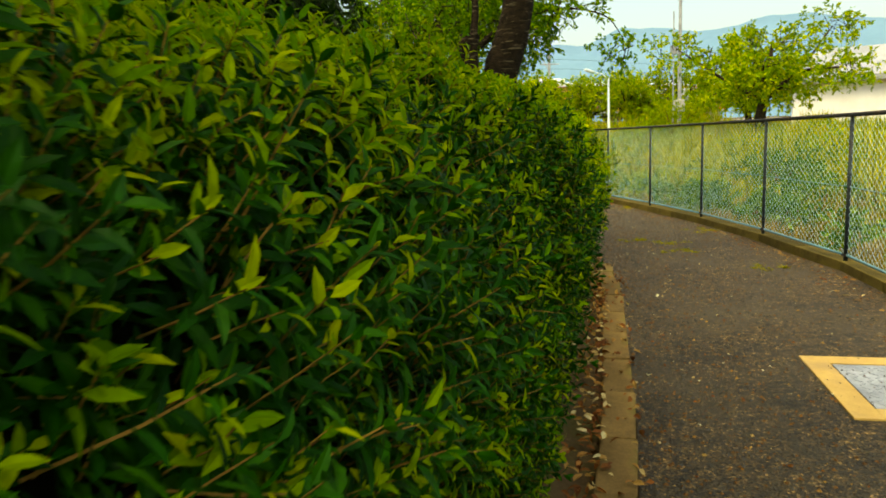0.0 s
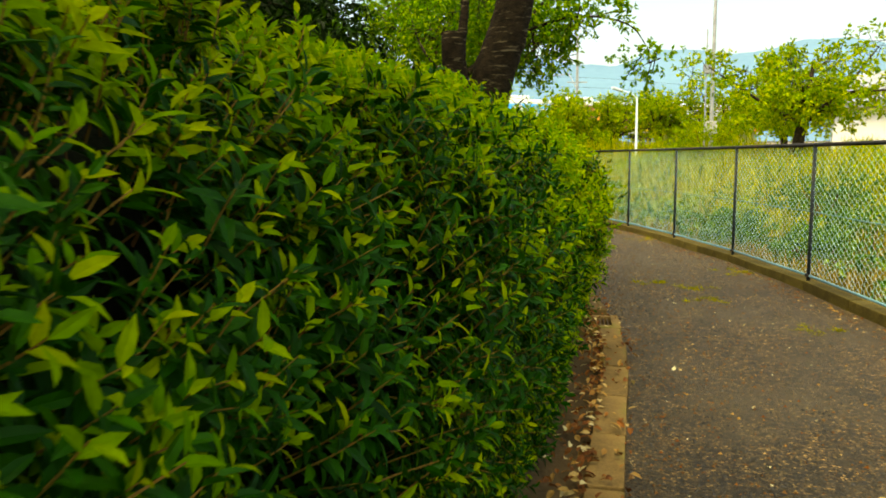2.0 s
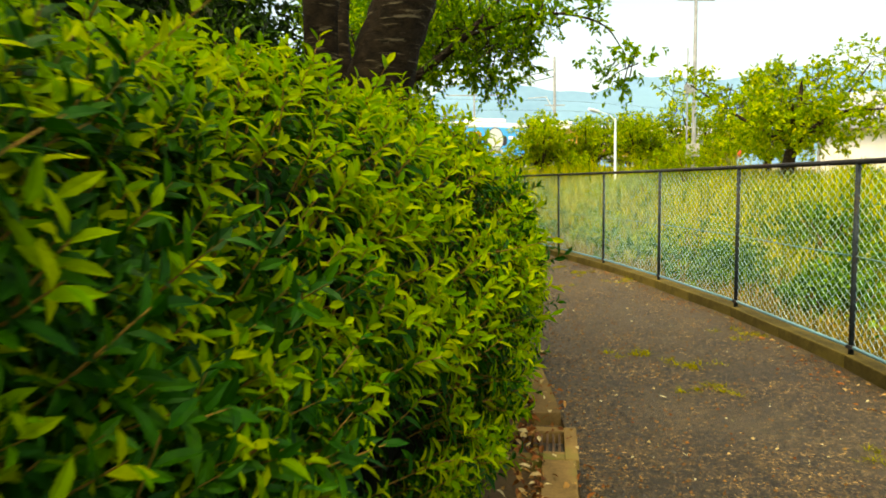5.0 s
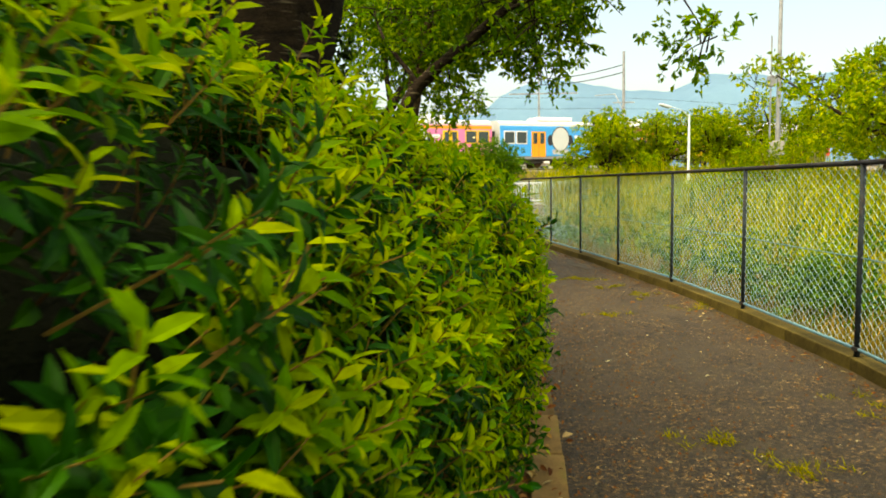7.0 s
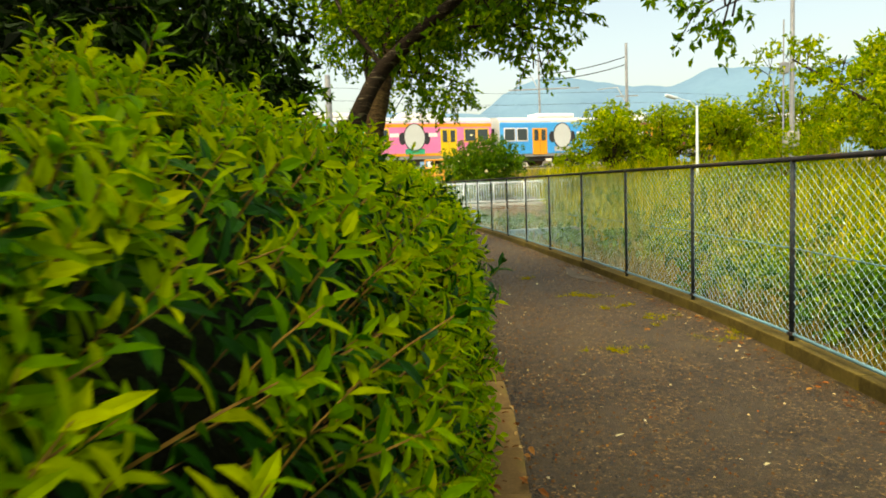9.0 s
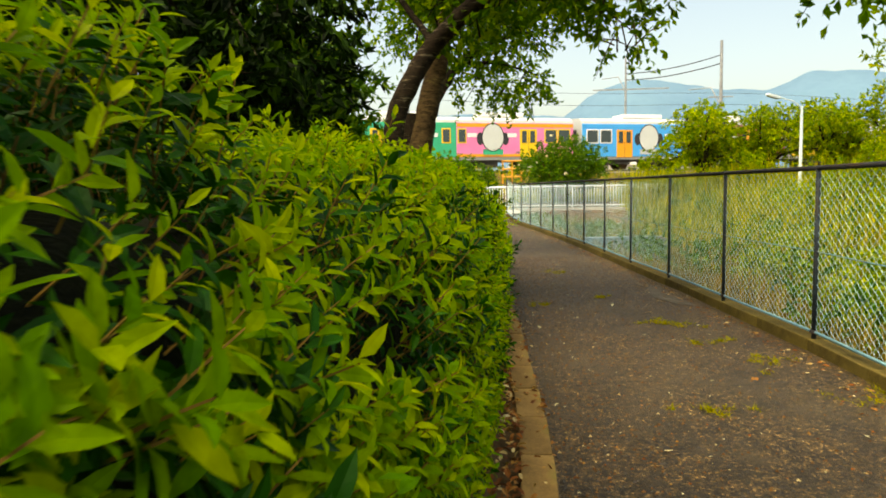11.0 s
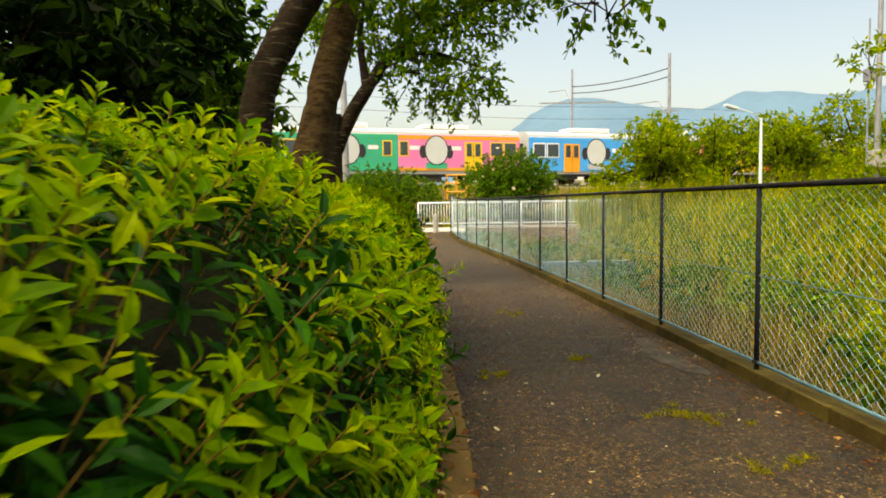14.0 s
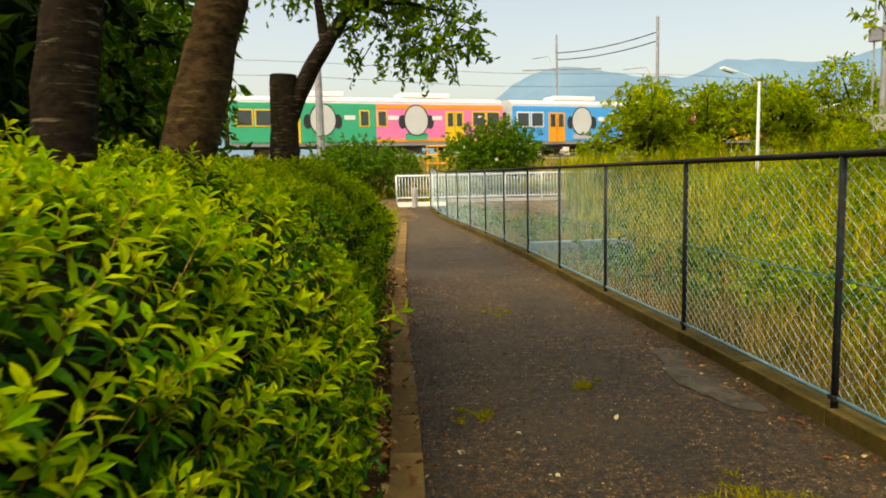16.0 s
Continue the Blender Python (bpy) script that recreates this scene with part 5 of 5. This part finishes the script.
# ---- litter, tufts, cover, drain ----
def build_details():
    rng = np.random.default_rng(9)
    # yellow-framed access cover sunk in the path
    u = np.array([-0.33, -0.92])
    ang = math.degrees(math.atan2(-u[1], -u[0])) - 90
    cover = thing("access_cover", "grey metal access cover in a yellow painted frame", "manhole cover", pose(-0.445, -7.69, 0.008, 0, 0, ang) @ pose(0.5, 0, 0))
    for sx, sy, w, d in ((-0.43, 0, 0.14, 1.0), (0.43, 0, 0.14, 1.0), (0, -0.43, 0.72, 0.14), (0, 0.43, 0.72, 0.14)):
        part("frame_side", boxed(w, d, 0.03, pose(sx, sy, 0), 0.004), YELLOW_PAINT, cover, "scuffed yellow border")
    plate = part("plate", boxed(0.70, 0.70, 0.024, pose(0, 0, 0.0), 0.004), COVER, cover, "pale worn steel plate")
    stud = as_mesh("stud", boxed(0.045, 0.014, 0.005, None, 0.002), COVER)
    for i in range(11):
        for j in range(11):
            part("stud", stud, None, plate, "", pose(-0.3 + i * 0.06, -0.3 + j * 0.06, 0.0135, 0, 0, 45 if (i + j) % 2 else -45))
    # drain box at the hedge's foot
    dr = thing("drain", "concrete drain box with a dark steel grating", "drain", pose(-0.56, -4.08, 0.0, 0, 0, -15))
    for sx, sy, w, d in ((-0.19, 0, 0.07, 0.46), (0.19, 0, 0.07, 0.46), (0, -0.195, 0.31, 0.07), (0, 0.195, 0.31, 0.07)):
        part("rim", boxed(w, d, 0.09, pose(sx, sy, 0.0), 0.006), KERB, dr)
    for k in range(9):
        part("grate_bar", boxed(0.012, 0.32, 0.025, pose(-0.13 + k * 0.0325, 0, 0.015)), RUST, dr)
    part("pit", boxed(0.31, 0.32, 0.01, pose(0, 0, -0.03)), SHADOW_GREY, dr, "dark pit below the bars")
    # pale repair patch
    patch = bmesh.new()
    ring = smooth_curve([(1.60, 6.85, 0), (1.82, 6.78, 0), (1.72, 6.25, 0), (1.80, 5.75, 0), (1.90, 5.35, 0), (1.72, 5.38, 0), (1.56, 5.75, 0), (1.49, 6.0, 0), (1.57, 6.45, 0), (1.58, 6.8, 0)], 4)[:, :2] + rng.normal(0, 0.012, (1, 2))
    ring = ring + rng.normal(0, 0.014, ring.shape)
    patch.faces.new([patch.verts.new((x, y, float(path_z(x, y)) + 0.006)) for x, y in ring])
    tagged(new("repair_patch", as_mesh("repair_patch", patch, PATCH)), "worn grey repair patch in the asphalt", "patch", kind="structure")
    # cracks
    for k, pts in enumerate((((-2.3, -9.4), (-1.7, -9.0), (-1.2, -9.1), (-0.6, -8.8)), ((0.8, -5.4), (1.2, -5.3), (1.6, -5.5)), ((0.2, 1.9), (0.7, 2.05), (1.2, 1.95), (1.9, 2.1)), ((1.0, 5.0), (1.5, 4.9), (1.9, 4.6)))):
        P = smooth_curve([(x, y, 0) for x, y in pts], 8)
        P[:, :2] += rng.normal(0, 0.012, (len(P), 2))
        w = 0.004 + 0.004 * rng.uniform(0, 1, len(P))
        bm = bmesh.new()
        a = [bm.verts.new((x, y + q, float(path_z(x, y)) + 0.0035)) for (x, y, _), q in zip(P, w)]
        b = [bm.verts.new((x, y - q, float(path_z(x, y)) + 0.0035)) for (x, y, _), q in zip(P, w)]
        for i in range(len(P) - 1):
            bm.faces.new((a[i], a[i + 1], b[i + 1], b[i]))
        tagged(new("crack", as_mesh("crack", bm, SHADOW_GREY)), "thin dark crack across the asphalt", "crack", kind="structure")
    # fallen leaves that can be told apart
    singles = [mesh_np("fallen_leaf", *leaf_template(l, w, 0.3, f), [m]) for l, w, f, m in ((0.085, 0.04, 0.3, PETAL), (0.06, 0.03, -0.3, PETAL), (0.10, 0.055, 0.25, LITTER), (0.05, 0.025, 0.4, PETAL))]
    spots = ((0.332, 5.03, 0), (-0.033, 4.83, 0), (0.494, 3.27, 1), (1.541, 2.18, 2), (0.539, -0.54, 1), (0.186, -4.31, 0), (0.492, -3.39, 1), (-0.563, -6.89, 3), (0.9, 5.2, 1), (0.2, 6.2, 3), (0.05, 3.9, 1), (-1.3, -7.3, 0), (0.1, 1.5, 3), (0.6, 0.7, 1), (1.2, -1.0, 3), (-0.4, -5.4, 1), (0.3, -2.2, 3), (0.45, 4.5, 3))
    for x, y, k in spots:
        ob = new("fallen_leaf", singles[k])
        ob.matrix_basis = pose(x, y, float(path_z(x, y)) + 0.006, 0, 0, rng.uniform(0, 360))
        tagged(ob, "curled brown fallen leaf on the asphalt" if k == 2 else "pale dry fallen leaf on the asphalt", "leaf", "fallen leaves")
    n = 1700
    y = rng.uniform(-11, 20, n)
    near_fence = rng.uniform(0, 1, n) < 0.66
    c = np.where(near_fence, 1 - np.abs(rng.normal(0, 0.07, n)) - 0.03, rng.uniform(0.02, 0.98, n))
    x = edge_x(y) * (1 - c) + (fence_x(y) - 0.06) * c
    for name, pick, size, mat, label in (("dead_leaves", near_fence, 0.05, LITTER, "scattered brown dead leaves by the kerb"), ("leaf_flecks", ~near_fence, 0.026, PETAL, "small pale flecks of dry litter")):
        k = int(pick.sum())
        D = np.stack([rng.normal(0, 0.25, k), rng.normal(0, 0.25, k), np.ones(k)], -1)
        P = np.stack([x[pick], y[pick], path_z(x[pick], y[pick]) + 0.004], -1)
        V, F = scatter(leaf_template(size, size * 0.5, 0.3, 0.2), P, frames_along(D, rng.uniform(0, 6.28, k)), rng.uniform(0.4, 1.3, k))
        tagged(new(name, mesh_np(name, V, F, [mat])), label, "litter", kind="stuff")
    # loose grit and crumbs of bark on the path
    n = 20000
    y = rng.uniform(-11, 11, n)
    c = np.clip(np.where(rng.uniform(0, 1, n) < 0.5, np.abs(rng.normal(0, 0.25, n)), rng.uniform(0, 1, n)), 0.01, 0.97)
    x = edge_x(y) * (1 - c) + (fence_x(y) - 0.06) * c
    chip = (np.array([[-0.006, -0.004, 0], [0.007, -0.003, 0], [0.001, 0.006, 0], [0.0, 0.0, 0.006]]), np.array([[0, 1, 3], [1, 2, 3], [2, 0, 3]]))
    turn = rng.uniform(0, 6.28, n)
    R = np.zeros((n, 3, 3))
    R[:, 0, 0], R[:, 0, 1], R[:, 1, 0], R[:, 1, 1], R[:, 2, 2] = np.cos(turn), -np.sin(turn), np.sin(turn), np.cos(turn), 1
    V, F = scatter(chip, np.stack([x, y, path_z(x, y) + 0.001], -1), R, rng.uniform(0.4, 1.6, n) ** 1.6)
    tagged(new("grit", mesh_np("grit", V, F, [LITTER, TWIG, SHADOW_GREY], np.repeat(rng.choice(3, n, p=[0.07, 0.33, 0.60]), 3))), "loose grit and bark crumbs on the asphalt", "grit", kind="stuff")
    # dead leaves at the hedge's foot
    n = 3600
    y = rng.uniform(-11, 12, n)
    x = edge_x(y) - 0.17 - np.abs(rng.normal(0, 0.1, n)) + np.where(rng.uniform(0, 1, n) < 0.12, 0.2, 0)
    D = np.stack([rng.normal(0, 0.5, n), rng.normal(0, 0.5, n), np.ones(n)], -1)
    V, F = scatter(leaf_template(0.05, 0.026, 0.4, 0.3), np.stack([x, y, np.full(n, 0.05) + rng.uniform(0, 0.02, n)], -1), frames_along(D, rng.uniform(0, 6.28, n)), rng.uniform(0.5, 1.3, n))
    tagged(new("hedge_litter", mesh_np("hedge_litter", V, F, [LITTER])), "red-brown dead leaves along the hedge foot", "litter", kind="stuff")
    # tufts of moss and weed in the asphalt
    for x, y, r in ((1.35, 4.14, 0.13), (1.22, 4.35, 0.10), (1.5, 3.34, 0.12), (0.12, 5.35, 0.08), (1.75, 2.55, 0.16), (1.05, 1.4, 0.1), (0.75, -2.2, 0.14), (1.0, -2.6, 0.16), (0.85, -3.3, 0.10), (1.85, -1.6, 0.16), (0.9, 5.9, 0.08), (2.12, 1.85, 0.2), (1.2, -4.6, 0.12), (0.5, 8.5, 0.12)):
        n = 150
        k = rng.integers(0, 7, n)
        hub = rng.normal(0, r * 1.05, (7, 2)) * [1.0, 0.8]
        px, py = (hub[k] + rng.normal(0, r * 0.2, (n, 2))).T
        h = rng.uniform(0.01, 0.04, n)
        d = rng.normal(0, 0.035, (n, 2))
        V = np.zeros((n, 3, 3))
        V[:, 0] = np.stack([px - 0.005, py, 0 * px], -1)
        V[:, 1] = np.stack([px + 0.005, py + 0.003, 0 * px], -1)
        V[:, 2] = np.stack([px + d[:, 0], py + d[:, 1], h], -1)
        ob = thing("moss_tuft", "yellow-green moss and weed tuft in the asphalt", "moss", pose(x, y, float(path_z(x, y))), "moss tufts")
        part("moss", mesh_np("moss", V.reshape(-1, 3), np.arange(n * 3).reshape(n, 3), [MOSS]), None, ob)["kind"] = "stuff"


build_details()


# ---- kerbs, stone by stone ----
def build_kerbs():
    stone = as_mesh("kerb_stone", boxed(0.592, 0.17, 0.14, pose(0, 0, -0.036), 0.008), KERB)
    left = thing("kerb_left", "low brown mossy kerb stones along the hedge", "kerb", None, "", "structure")
    rng = np.random.default_rng(2)
    y = -13.0
    while y < 22:
        t = math.atan2(1.0, (edge_x(y + 0.05) - edge_x(y - 0.05)) / 0.1)
        y2 = y + 0.6 * math.sin(t)
        c = (float(edge_x(y)) + float(edge_x(y2))) / 2, (y + y2) / 2
        drop = 0.0 if not -4.45 < c[1] < -3.72 else -0.08
        part("kerb_stone", stone, None, left, "", pose(c[0] - 0.088 * math.sin(t), c[1] + 0.088 * math.cos(t), 0.008 + drop + rng.uniform(-0.006, 0.006), 0, rng.uniform(-0.5, 0.5), math.degrees(t) + rng.uniform(-0.6, 0.6)))
        y = y2
    base = as_mesh("kerb_block", boxed(0.995, 0.2, 0.24, pose(0, 0, -0.02), 0.012), KERB_MOSSY)
    right = thing("kerb_right", "yellowish mossy concrete kerb under the fence", "kerb", None, "", "structure")
    for (x, y), (x2, y2) in zip(POSTS, POSTS[1:]):
        n = np.array([y2 - y, x - x2]) / math.hypot(x2 - x, y2 - y)
        for f in (0.25, 0.75):
            c = np.array([x + (x2 - x) * f, y + (y2 - y) * f]) + n * 0.045
            lift = 0.36 * float(step(c[1], 23.5, 29.0))
            k = part("kerb_block", base, None, right, "", pose(c[0], c[1], lift + rng.uniform(-0.004, 0.0), 0, 0, math.degrees(math.atan2(y2 - y, x2 - x))))
            k.scale = (math.hypot(x2 - x, y2 - y) / 2.0, 1, 1)


build_kerbs()
